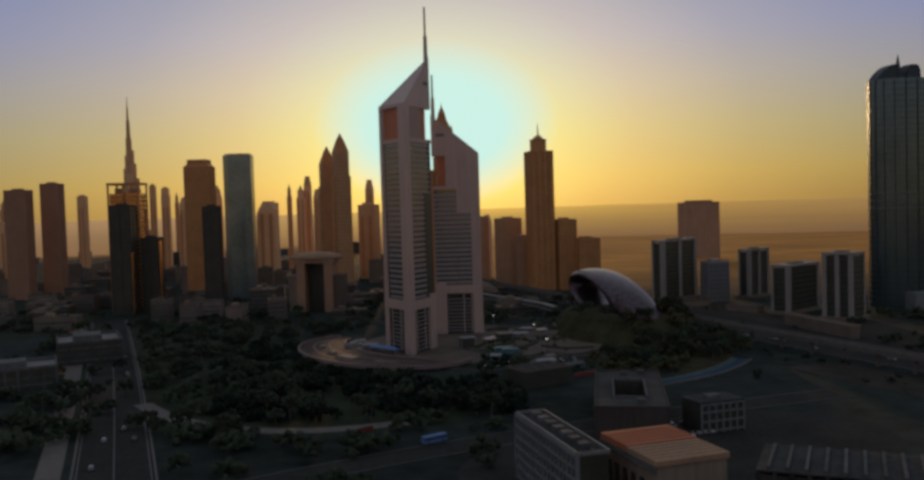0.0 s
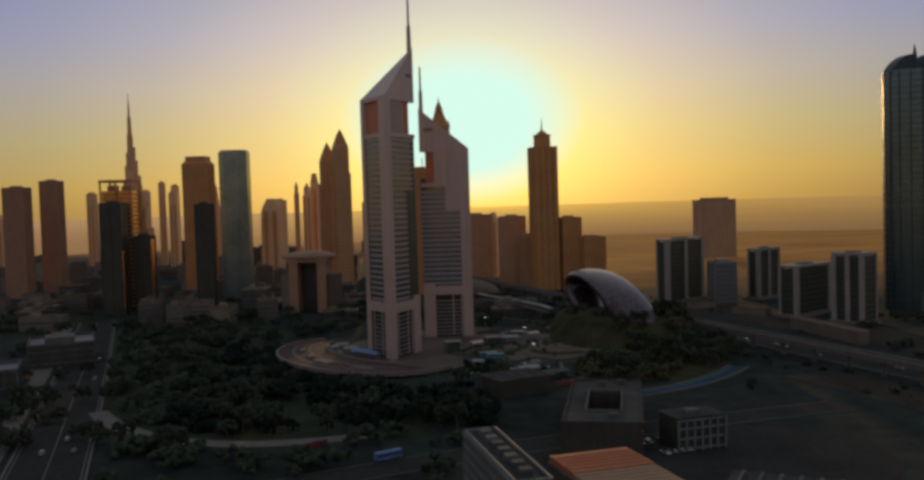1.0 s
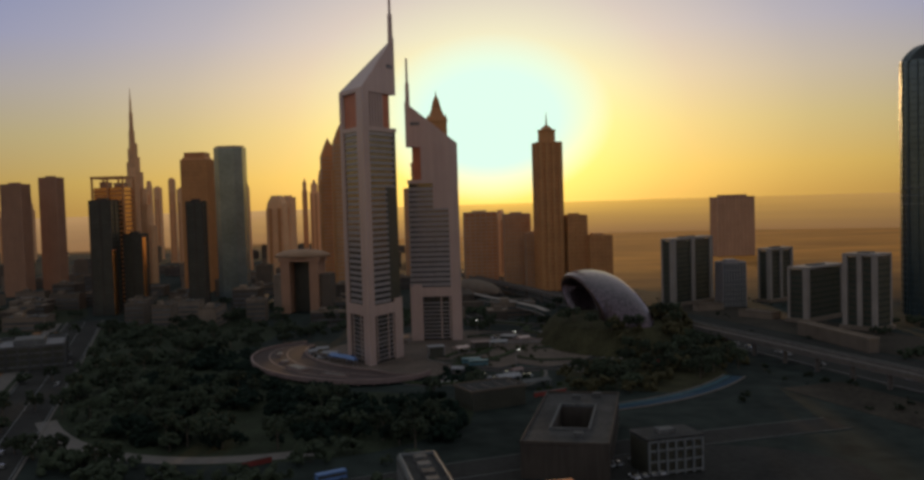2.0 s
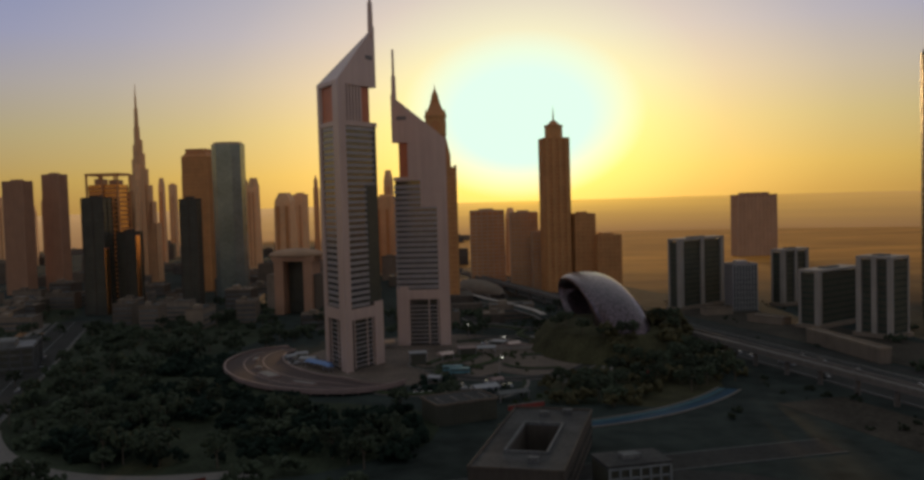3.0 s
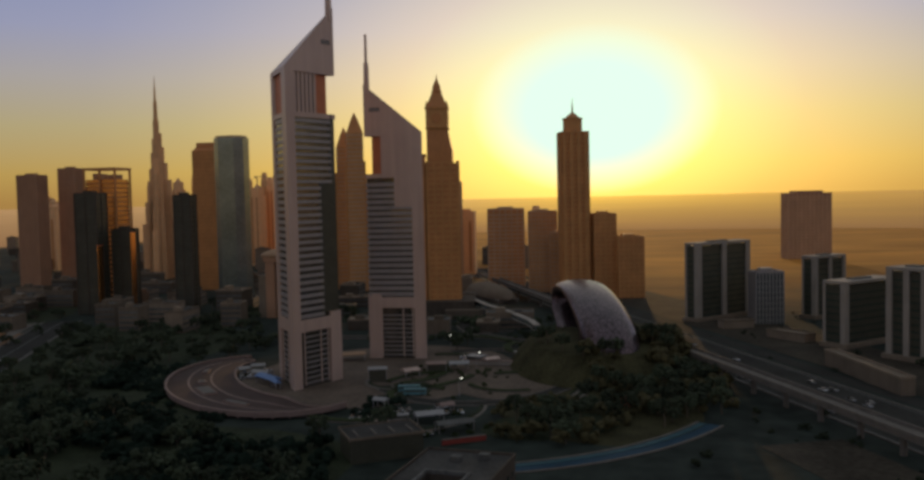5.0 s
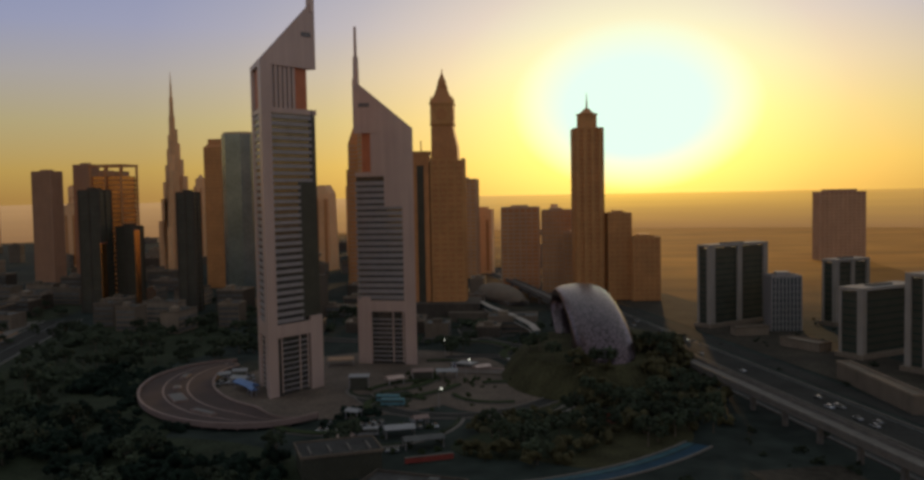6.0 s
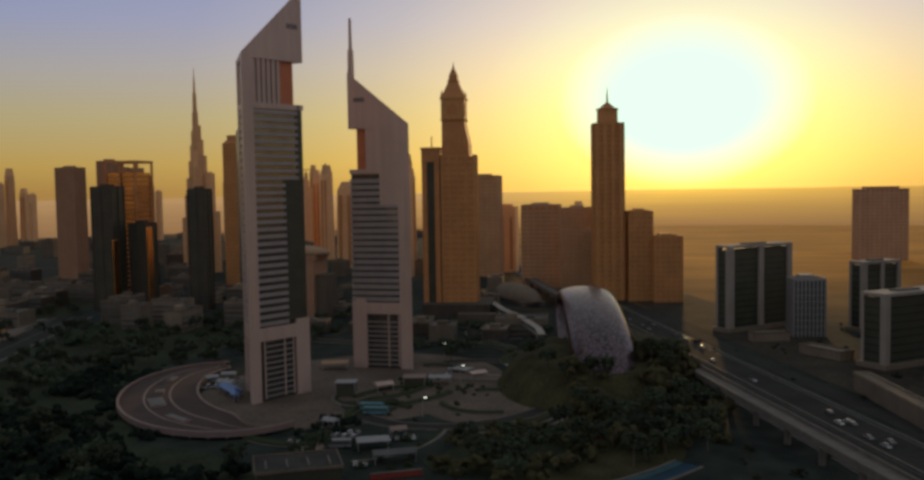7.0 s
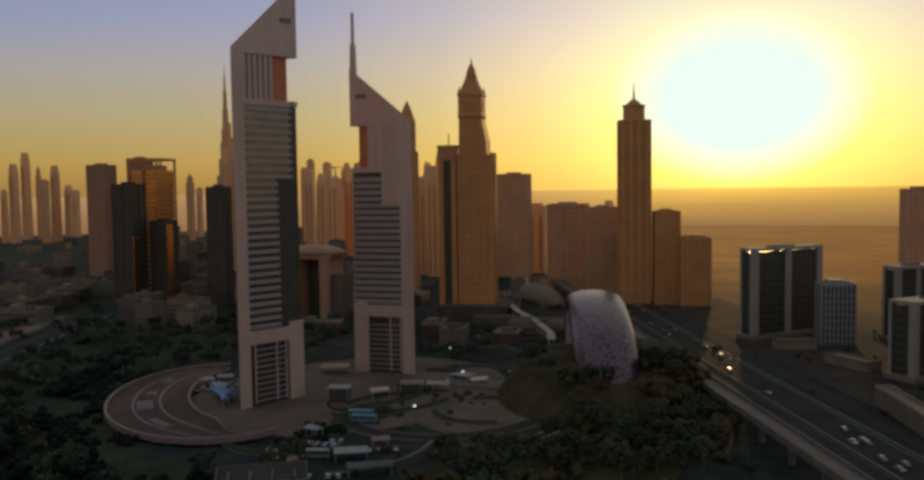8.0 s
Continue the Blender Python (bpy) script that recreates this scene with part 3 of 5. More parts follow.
        me = mesh_of("mullion", bm, ALU)
        for f in (f0 + 0.01, f0 + 0.68 * (f1 - f0), f1 - 0.01):
            again("mullion", me, root, a[0] + d.x * f, a[1] + d.y * f, 0, ang)
    # Hollow storey: copper walls set back, upright fins on the face towards the mast
    bm = bmesh.new()
    q = inset(rel, 0.16)
    prism(bm, [q[0], q[1], lerp(q[1], q[2], hollow), lerp(q[0], q[2], hollow)], z_crown, z_wedge)
    part("recess_wall", bm, COPPER, root, "copper coloured wall of the hollow storey")
    p0, p1, f0, f1, fins = (l2, hi, 0.17, 0.62, 6) if screen == 1 else (hi, l1, 0.28, 0.82, 0)
    d = Vector((p1[0] - p0[0], p1[1] - p0[1]))
    ang = math.degrees(math.atan2(d.y, d.x))
    bm = bmesh.new()
    depth = 1.1 if fins else 0.2
    box(bm, d.length * f0, d.length * f1, depth, depth + 0.5, 0, z_wedge - z_crown)
    part("fin_screen", bm, ALU_DARK if fins else ALU, root).matrix_basis = pose(p0[0], p0[1], z_crown, 0, 0, ang)
    bm = bmesh.new()
    box(bm, -0.75, 0.75, 0.45, 1.1, 0, z_wedge - z_crown)
    me = mesh_of("fin", bm, ALU)
    for i in range(fins):
        v = d.normalized() * d.length * (f0 + 0.025 + 0.08 * i)
        again("fin", me, root, p0[0] + v.x, p0[1] + v.y, z_crown, ang)
    # Wedge of roof
    bm = bmesh.new()
    prism(bm, rel, z_wedge, tops)
    part("roof_wedge", bm, ALU, root)
    # Dark vent slot high on the face that carries the screen
    v0, v1, z_vent = vent
    bm = bmesh.new()
    box(bm, d.length * v0, d.length * v1, -0.08, 0.4, z_vent, z_vent + 2.0)
    slot = part("vent", bm, ROOFING, root, "dark vent slot")
    slot.matrix_basis = pose(p0[0], p0[1], 0, 0, 0, ang)
    for k in range(3):
        boxpart("slat", ALU_DARK, slot, d.length * v0 + 0.2, d.length * v1 - 0.2, -0.2, -0.08, z_vent + 0.3 + k * 0.6, z_vent + 0.55 + k * 0.6)
    # Mast: a thick blade, then a thin pole
    for (z0, z1), w in zip(((tops[2] - 6, mast[0]), (mast[0], mast[1])), mast_w):
        bm = bmesh.new()
        c = lerp(hi, (0, 0), 0.11)
        taper(bm, z0, w, w, z1, w * 0.8, w * 0.8, c[0], c[1])
        part("mast", bm, ALU, root)
    return root


slanted_tower("tall silver-mauve tower with slanted roof and mast", (-14.7, 20.8), (2.0, -4.5), (15.4, 23.0), 30.5, 122.6, 140.3, [142.4, 142.2, 171.3], (183, 200),
              {0: [(0.22, 0.72, 30.5, 120)], 1: [(0.17, 0.93, 90.5, 120), (0.17, 0.66, 30.5, 90.5)], 2: [(0.15, 0.8, 30.5, 120)]}, (0.24, 0.74), 1, (0.74, 0.92, 154), front=0.17, glazed=0.32, hollow=0.93)
slanted_tower("lower silver-mauve tower with slanted roof and mast", (44.3, 75), (31, 101), (13.8, 74.8), 32, 96.3, 115.7, [117.3, 117.3, 142.8], (153.5, 168.3),
              {0: [(0.3, 0.7, 32, 92)], 1: [(0.25, 0.99, 32, 92)], 2: [(0.005, 0.50, 32, 92), (0.505, 0.80, 32, 79)]}, (0.22, 0.78), 2, (0.10, 0.28, 128.5), slat=2.0, wall=0.498, wall_foot=79, hollow=0.95)


# ---- crescent deck round the tall tower ----
DECK_OUTER = (-14.5, 5.5, 66.5, 43.5, -0.95)
DECK_INNER = (-6.0, 15.0, 50.0, 24.0, -0.95)


def on_oval(form, a, grow=0.0):
    """A point of an oval (centre, two half axes, turn) at the angle a."""
    x0, y0, rx, ry, turn = form
    x, y = (rx + grow) * math.cos(a), -(ry + grow) * math.sin(a)
    return Vector((x0 + x * math.cos(turn) - y * math.sin(turn), y0 + x * math.sin(turn) + y * math.cos(turn)))


def crescent_deck():
    ox, oy = -21.6, -1.8
    root = thing("crescent_deck", ox, oy, 0, 0, "brown crescent terrace with pale pinkish rim", "terrace")
    n = 72
    A = [math.pi * (-0.13 + 1.18 * i / n) for i in range(n + 1)]

    def at(a, inward, grow=0.0):
        """inward 0: on the outer edge, 1: on the inner edge; the crescent narrows to a tip at both ends."""
        i = (a / math.pi + 0.13) / 1.18
        k = min(1, i / 0.30, (1 - i) / 0.12)
        k = k * k * (3 - 2 * k)
        p = on_oval(DECK_OUTER, a, grow)
        q = p.lerp(on_oval(DECK_INNER, a), 0.03 + 0.97 * k)
        p = p.lerp(q, inward)
        return p.x - ox, p.y - oy

    def band(name, edges, m):
        bm = bmesh.new()
        rows = [[bm.verts.new((*at(a, inward, grow), z)) for inward, grow, z in edges] for a in A]
        for r, s in zip(rows, rows[1:]):
            for k in range(4):
                bm.faces.new((r[k], r[(k + 1) % 4], s[(k + 1) % 4], s[k]))
        bm.faces.new(rows[0])
        bm.faces.new(rows[-1][::-1])
        return part(name, bm, m, root)

    band("terrace", ((0, 0, 2.4), (1, 0, 2.4), (1, 0, 1.4), (0, 0, 1.4)), DECK)
    band("lower_wall", ((0, -4, 1.4), (1, 0, 1.4), (1, 0, 0), (0, -4, 0)), GLASS_DULL)
    band("outer_rim", ((0, 0.5, 3.3), (0, -0.5, 3.3), (0, -0.5, 1.2), (0, 0.5, 1.2)), RIM)
    band("inner_rim", ((0.97, 0, 2.9), (1, 0.3, 2.9), (1, 0.3, 2.3), (0.97, 0, 2.3)), RIM)
    # Stripes of paler paving that follow the edge
    for f in (0.30, 0.62):
        band("paving_stripe", ((f, 0, 2.43), (f + 0.025, 0, 2.43), (f + 0.025, 0, 2.3), (f, 0, 2.3)), RIM)
    # Columns under the overhanging edge
    bm = bmesh.new()
    bmesh.ops.create_cone(bm, cap_ends=True, segments=8, radius1=0.5, radius2=0.5, depth=1.5, matrix=pose(0, 0, 0.75))
    me = mesh_of("column", bm, RIM)
    for i in range(2, n, 3):
        p = at(A[i], 0, -2)
        again("column", me, root, p[0], p[1], 0)
    # Roof lights in the paving
    for a, inward, l, w in ((1.40, 0.45, 15, 6.0), (1.75, 0.5, 6, 3.4), (0.85, 0.4, 14, 3.0), (2.2, 0.5, 8, 2.8)):
        p = at(a, inward)
        t = at(a + 0.05, inward)
        ang = math.degrees(math.atan2(t[1] - p[1], t[0] - p[0]))
        bm = bmesh.new()
        box(bm, -l / 2, l / 2, -w / 2, w / 2, 0, 0.7)
        frame_ob = part("roof_light", bm, RIM, root, "pale framed roof light")
        frame_ob.matrix_basis = pose(p[0], p[1], 2.4, 0, 0, ang)
        bm = bmesh.new()
        box(bm, -l / 2 + 0.5, l / 2 - 0.5, -w / 2 + 0.5, w / 2 - 0.5, 0.7, 0.85)
        part("pane", bm, GLASS_DULL, frame_ob)
    return root


crescent_deck()


def canopy(x, y, z, w, d, rot, m, label, h=3.2):
    """A sheet roof with a ridge on four posts."""
    root = thing("canopy", x, y, z, rot, label, "canopy", "canopies round the towers")
    bm = bmesh.new()
    vs = [bm.verts.new(c) for c in ((-w / 2, -d / 2, h), (w / 2, -d / 2, h), (w / 2, d / 2, h), (-w / 2, d / 2, h), (-w / 2, 0, h + 1.0), (w / 2, 0, h + 1.0),
                                    (-w / 2, -d / 2, h - 0.3), (w / 2, -d / 2, h - 0.3), (w / 2, d / 2, h - 0.3), (-w / 2, d / 2, h - 0.3))]
    for f in ((0, 1, 5, 4), (3, 4, 5, 2), (0, 4, 3), (1, 2, 5), (0, 6, 7, 1), (1, 7, 8, 2), (2, 8, 9, 3), (3, 9, 6, 0), (6, 9, 8, 7)):
        bm.faces.new([vs[i] for i in f])
    part("sheet", bm, m, root)
    bm = bmesh.new()
    box(bm, -0.15, 0.15, -0.15, 0.15, 0, h - 0.2)
    me = mesh_of("post", bm, ALU_DARK)
    for sx in (-1, 1):
        for sy in (-1, 1):
            again("post", me, root, sx * (w / 2 - 0.5), sy * (d / 2 - 0.5), 0)
    return root


canopy(-16, 10, 0.08, 16, 6, -40, BLUE_SHEET, "long blue fabric canopy beside the tower")
canopy(-24, 21, 0.08, 9, 5, -10, PALE_SHEET, "pale fabric canopy beside the tower")
canopy(-36, 28, 0.08, 6, 4, 50, PALE_SHEET, "small pale canopy inside the terrace bend")
canopy(-32, 36, 0.08, 7, 4, 20, PALE_SHEET, "small pale canopy beside the terrace")
canopy(-9, 1, 0.08, 8, 3, -50, BLUE_SHEET, "small blue fabric canopy by the tower foot")
canopy(6, 70, 0.08, 13, 8, 20, ROOF_TAN, "pitched reddish canopy between the towers")
canopy(46, 30, 0.08, 8, 6, 40, ALU, "pitched grey canopy on the plaza")
canopy(72, -50, 0.08, 11, 7, 25, PALE_SHEET, "pale sheet roof beside the car rows")
canopy(84, -62, 0.08, 14, 6, 28, ROOFING, "grey sheet roof beside the car rows")
canopy(56, -64, 0.08, 7, 5, 60, ALU, "small grey sheet roof by the street")
canopy(48, -30, 0.08, 6, 4, -15, PALE_SHEET, "small pale canopy by the parked cars")
canopy(76, -36, 0.08, 6, 4, 35, RIM, "small reddish canopy by the parked cars")
canopy(66, 48, 0.08, 10, 6, 10, PALE_SHEET, "pale pavilion roof on the plaza")
canopy(80, 60, 0.08, 8, 5, 40, ALU, "grey pavilion roof on the plaza")


# ---- the silver ring museum on its mound ----
def mound_height(x, y):
    """Height of the planted mound, a flat-topped oval hill."""
    m = math.hypot((x - 134) / 46, (y - 76) / 70)
    for (m0, z0), (m1, z1) in zip(MOUND, MOUND[1:]):
        if m <= m0:
            if m >= m1:
                return z1 + (z0 - z1) * (m - m1) / (m0 - m1)
        else:
            break
    return 0.0 if m >= 1 else MOUND[-1][1]


MOUND = ((1.0, 0.0), (0.9, 6.5), (0.78, 12.0), (0.6, 13.6), (0.4, 14.2), (0.0, 14.4))


def museum():
    cx, cy = 130, 77.5
    bm = bmesh.new()
    rows = []
    n = 48
    for k, (r, z) in enumerate(MOUND[:-1]):
        rows.append([bm.verts.new((46 * r * math.cos(2 * math.pi * i / n), 70 * r * math.sin(2 * math.pi * i / n), z)) for i in range(n)])
    for a, b in zip(rows, rows[1:]):
        for i in range(n):
            bm.faces.new((a[i], a[(i + 1) % n], b[(i + 1) % n], b[i]))
    bm.faces.new(rows[-1])
    mound = part("mound", bm, LAWN_OLIVE)
    mound.matrix_basis = pose(134, 76, 0)
    tagged(mound, "planted green mound below the silver ring", "mound", kind="structure")
    root = thing("museum", cx, cy, 4.0, 104.5, "silver steel ring building with dark winding windows", "museum")
    # Upright ring: a tube that is thick at the foot and slim at the crown, leaning outline
    bm = bmesh.new()
    nu, nv = 72, 28
    grid = []
    for i in range(nu):
        u = 2 * math.pi * i / nu
        # Outer outline and the outline of the hole, both leaning towards the far end
        ox, oz = 45.9 * math.cos(u) + 29.7 * math.sin(u), 15.0 + 18.5 * math.sin(u)
        hx, hz = 15 + 20 * math.cos(u) + 13 * math.sin(u), 17.5 + 8.6 * math.sin(u)
        mx, mz, rx, rz = (ox + hx) / 2, (oz + hz) / 2, (ox - hx) / 2, (oz - hz) / 2
        deep = 12.4 + 1.6 * (1 - math.sin(u)) / 2
        row = []
        for j in range(nv):
            v = 2 * math.pi * j / nv
            row.append(bm.verts.new((mx + rx * math.cos(v), deep * math.sin(v), mz + rz * math.cos(v))))
        grid.append(row)
    for i in range(nu):
        for j in range(nv):
            bm.faces.new((grid[i][j], grid[(i + 1) % nu][j], grid[(i + 1) % nu][(j + 1) % nv], grid[i][(j + 1) % nv]))
    for f in bm.faces:
        f.smooth = True
    part("shell", bm, SHELL, root)
    bm = bmesh.new()
    taper(bm, -3.5, 60, 22, 4.5, 52, 18, -10)
    part("plinth", bm, KERB, root)
    return root


museum()


# ---- skyline towers ----
def by_corner(x, y, w, d, rot):
    """Centre of a block whose front left corner stands at x, y."""
    c, s = math.cos(radians(rot)), math.sin(radians(rot))
    return x + c * w / 2 - s * d / 2, y + s * w / 2 + c * d / 2


def frame_tower():
    root = thing("office_tower", -263, 286, 0, 3, "brown glass tower with open frame crown", "building")
    boxpart("body", GLINT_GLASS, root, -12, 12, -11, 11, 0, 103)
    bm = bmesh.new()
    box(bm, -0.7, 0.7, -0.7, 0.7, 0, 110.5)
    me = mesh_of("frame_column", bm, STONE_BROWN)
    for x in (-13, 0, 13):
        for y in (-12, 12):
            again("frame_column", me, root, x, y, 0)
    bm = bmesh.new()
    box(bm, -14, 14, -12.7, -11.3, 110.5, 112.4)
    box(bm, -14, 14, 11.3, 12.7, 110.5, 112.4)
    box(bm, -14, -12.6, -11.3, 11.3, 110.5, 112.4)
    box(bm, 12.6, 14, -11.3, 11.3, 110.5, 112.4)
    part("frame_beam", bm, STONE_BROWN, root, "thin square beam of the open crown")
    bm = bmesh.new()
    box(bm, -12.3, 12.3, -11.3, 11.3, 0, 1.3)
    me = mesh_of("floor_band", bm, STONE_BROWN)
    for i in range(27):
        again("floor_band", me, root, 0, 0, 3 + i * 3.7)
    boxpart("plant_room", MAUVE, root, -9, -3, -6, 6, 103, 108)
    boxpart("plant_room", MAUVE, root, 3, 10, -6, 6, 103, 107)


frame_tower()
tower("office_tower", -253, 246, 17, 16, 91, 3, GLASS_DULL, STONE_DARK, "dark glass tower in front of the framed one", 3.7, 0.5, 2, 0.1)
tower("office_tower", -235, 262, 15, 13, 63, 3, GLASS_DULL, STONE_DARK, "low dark glass tower with lit edge", 3.7, 0.5, 2, 0.1)
# Added mirror fins, in place of sun reflections on the glass tower edges.
for x, y, h in ((-243.2, 240, 52), (-225.8, 257, 61)):
    fin = thing("facade_fin", x, y, 0, 6, "added polished coppery fin that makes a sun glint", "fin", "coppery fins")
    boxpart("blade", POLISHED, fin, -0.5, 0.5, -3.4, 3.4, 0, h)
    boxpart("cap", COPPER, fin, -0.7, 0.7, -3.6, 3.6, h, h + 0.6)
tw = tower("office_tower", -238, 421, 25, 24, 131, 0, STONE_BROWN, STONE, "brown stone tower with stepped shoulders", 3.7, 1.8, 8, roof=False)
bm = bmesh.new()
taper(bm, 131, 24.6, 23.6, 134, 22, 21)
taper(bm, 134, 20, 19, 139, 19.6, 18.6)
part("stepped_top", bm, STONE_BROWN, tw)


def cylinder_tower(cx, cy, r, h, label):
    root = thing("office_tower", cx, cy, 0, 0, label, "building")
    bm = bmesh.new()
    foot = [(r * x, r * y) for x, y in ((-0.98, -0.35), (-0.5, -0.82), (0.55, -0.86), (0.98, -0.4), (0.98, 0.5), (0.6, 0.86), (-0.6, 0.86), (-0.98, 0.5))]
    prism(bm, foot, 0, h)
    part("body", bm, GLASS_BLUE, root)
    bm = bmesh.new()
    prism(bm, [(x * 1.006, y * 1.006) for x, y in foot], 0, 0.5)
    me = mesh_of("floor_band", bm, GLASS_BLUE)
    for i in range(int(h / 3.8)):
        again("floor_band", me, root, 0, 0, 2.5 + i * 3.8)
    bm = bmesh.new()
    prism(bm, [(x * 0.9, y * 0.9) for x, y in foot], h, h + 1.6)
    part("roof_cap", bm, STONE_PALE, root)
    return root


cylinder_tower(-174, 326, 13.2, 136, "blue-grey glass tower with chamfered corners")
tower("office_tower", -180, 254, 13, 12, 88, 5, GLASS_DULL, STONE_DARK, "slim dark glass tower", 3.7, 0.6, 2, 0.1)
tower("office_tower", -425, 417, 21, 17, 112, 0, MAUVE, MAUVE, "mauve concrete slab tower", 3.7, 1.6, 7)
tower("office_tower", -406, 452, 18, 16, 119, 0, MAUVE, MAUVE, "mauve concrete tower with crane on top", 3.7, 1.6, 6)


def spire_tower():
    """The very tall stepped tower: three wings that step back in turn round a core."""
    root = thing("supertall_tower", -345, 515, 0, 15, "very tall slender stepped tower with spire", "skyscraper")
    bm = bmesh.new()
    for z0, z1, r0, r1 in ((0, 128, 6.5, 5.4), (128, 150, 4.6, 4.2), (150, 172, 3.5, 3.1), (172, 192, 2.4, 1.9), (192, 206, 1.3, 0.9), (206, 219, 0.7, 0.2)):
        bmesh.ops.create_cone(bm, cap_ends=True, segments=12, radius1=r0, radius2=r1, depth=z1 - z0, matrix=pose(0, 0, (z0 + z1) / 2))
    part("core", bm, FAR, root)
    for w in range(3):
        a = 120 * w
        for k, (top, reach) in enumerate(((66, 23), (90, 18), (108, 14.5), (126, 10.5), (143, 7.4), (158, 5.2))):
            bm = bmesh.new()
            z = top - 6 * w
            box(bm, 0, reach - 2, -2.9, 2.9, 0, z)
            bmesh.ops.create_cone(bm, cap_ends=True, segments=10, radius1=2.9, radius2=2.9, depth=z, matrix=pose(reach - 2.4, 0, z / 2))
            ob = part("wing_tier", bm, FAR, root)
            ob.matrix_basis = pose(0, 0, 0, 0, 0, a + 30)


spire_tower()


def clock_tower():
    root = thing("office_tower", 18, 247, 0, 8, "brown stone tower with pointed clock-tower top", "skyscraper")
    boxpart("podium", STONE_DARK, root, -20, 24, -22, 16, 0, 11)
    boxpart("podium", PLASTER, root, 4, 30, -30, -22.2, 0, 6)
    boxpart("body", STONE_BROWN, root, -8, 14, -9.5, 10, 11, 107)
    bm = bmesh.new()
    box(bm, -8.25, 14.25, -9.75, 10.25, 0, 1.5)
    me = mesh_of("floor_band", bm, STONE)
    for i in range(28):
        again("floor_band", me, root, 0, 0, 3 + i * 3.7)
    bm = bmesh.new()
    box(bm, -0.6, 0.6, -0.5, 0.5, 0, 108.5)
    me = mesh_of("pier", bm, STONE)
    for x in (-7.6, -2.4, 3, 8.4, 13.6):
        for y in (-9.7, 10.2):
            again("pier", me, root, x, y, 0)
    for y in (-4.5, 0.5, 5.5):
        again("pier", me, root, 14.2, y, 0)
    # Upper shaft: upright on one side, leaning shoulder on the other
    bm = bmesh.new()
    box(bm, -7.4, 10.4, -8.6, 9, 107, 116)
    taper(bm, 116, 17.8, 17.4, 130.5, 14.6, 14.8, 1.5, 0.2, -0.1, 0)
    part("shaft", bm, STONE_BROWN, root)
    bm = bmesh.new()
    taper(bm, 107, 18.6, 18.4, 108.2, 18.6, 18.4, 1.5, 0.2)
    part("ledge", bm, STONE, root)
    bm = bmesh.new()
    taper(bm, 130, 14.6, 14.6, 132, 16.6, 16.6)
    taper(bm, 132, 15.4, 15.4, 145, 15.4, 15.4)
    taper(bm, 145, 16.6, 16.6, 146.4, 16.6, 16.6)
    part("clock_storey", bm, STONE, root)
    for ang in (0, 90, 180, 270):
        bm = bmesh.new()
        bmesh.ops.create_cone(bm, cap_ends=True, segments=24, radius1=3.9, radius2=3.7, depth=0.5, matrix=pose(0, -7.8, 138.6, 90))
        ob = part("dial", bm, STONE_BROWN, root, "round blank dial")
        ob.matrix_basis = pose(0, 0, 0, 0, 0, ang)
    bm = bmesh.new()
    taper(bm, 146.4, 14.6, 14.6, 150.5, 11.4, 11.4)
    taper(bm, 150.5, 11.4, 11.4, 157, 6.4, 6.4)
    taper(bm, 157, 7.2, 7.2, 157.8, 7.2, 7.2)
    taper(bm, 157.8, 6.0, 6.0, 161, 5.4, 5.4)
    taper(bm, 161, 5.4, 5.4, 166, 1.5, 1.5)
    taper(bm, 166, 1.2, 1.2, 170, 0.25, 0.25)
    part("spire_roof", bm, STONE_BROWN, root)
    bm = bmesh.new()
    taper(bm, 146.4, 1.8, 1.8, 148, 1.6, 1.6)
    taper(bm, 148, 1.6, 1.6, 151, 0.2, 0.2)
    me = mesh_of("pinnacle", bm, STONE)
    for sx in (-6.9, 6.9):
        for sy in (-6.9, 6.9):
            again("pinnacle", me, root, sx, sy, 0)


clock_tower()


def slot_tower():
    """The narrow tower beside the clock tower: a tall recessed slot in each face and a thin mast."""
    root = thing("office_tower", 3.5, 242, 0, 8, "narrow dark brown tower with a tall slot", "skyscraper")
    boxpart("core", GLASS_DULL, root, -5, 5, -6.4, 6.4, 0, 108)
    bm = bmesh.new()
    box(bm, -1.7, 1.7, -2.0, 2.0, 0, 104)
    me = mesh_of("corner_pier", bm, STONE_BROWN)
    for x in (-4.2, 4.2):
        for y in (-5.2, 5.2):
            again("corner_pier", me, root, x, y, 0)
    boxpart("head", STONE_BROWN, root, -6, 6, -7.3, 7.3, 104, 112)
    boxpart("cornice", STONE, root, -6.4, 6.4, -7.7, 7.7, 112, 113.6)
    boxpart("mast", STONE, root, -0.35, 0.35, -0.35, 0.35, 113.6, 121)


slot_tower()


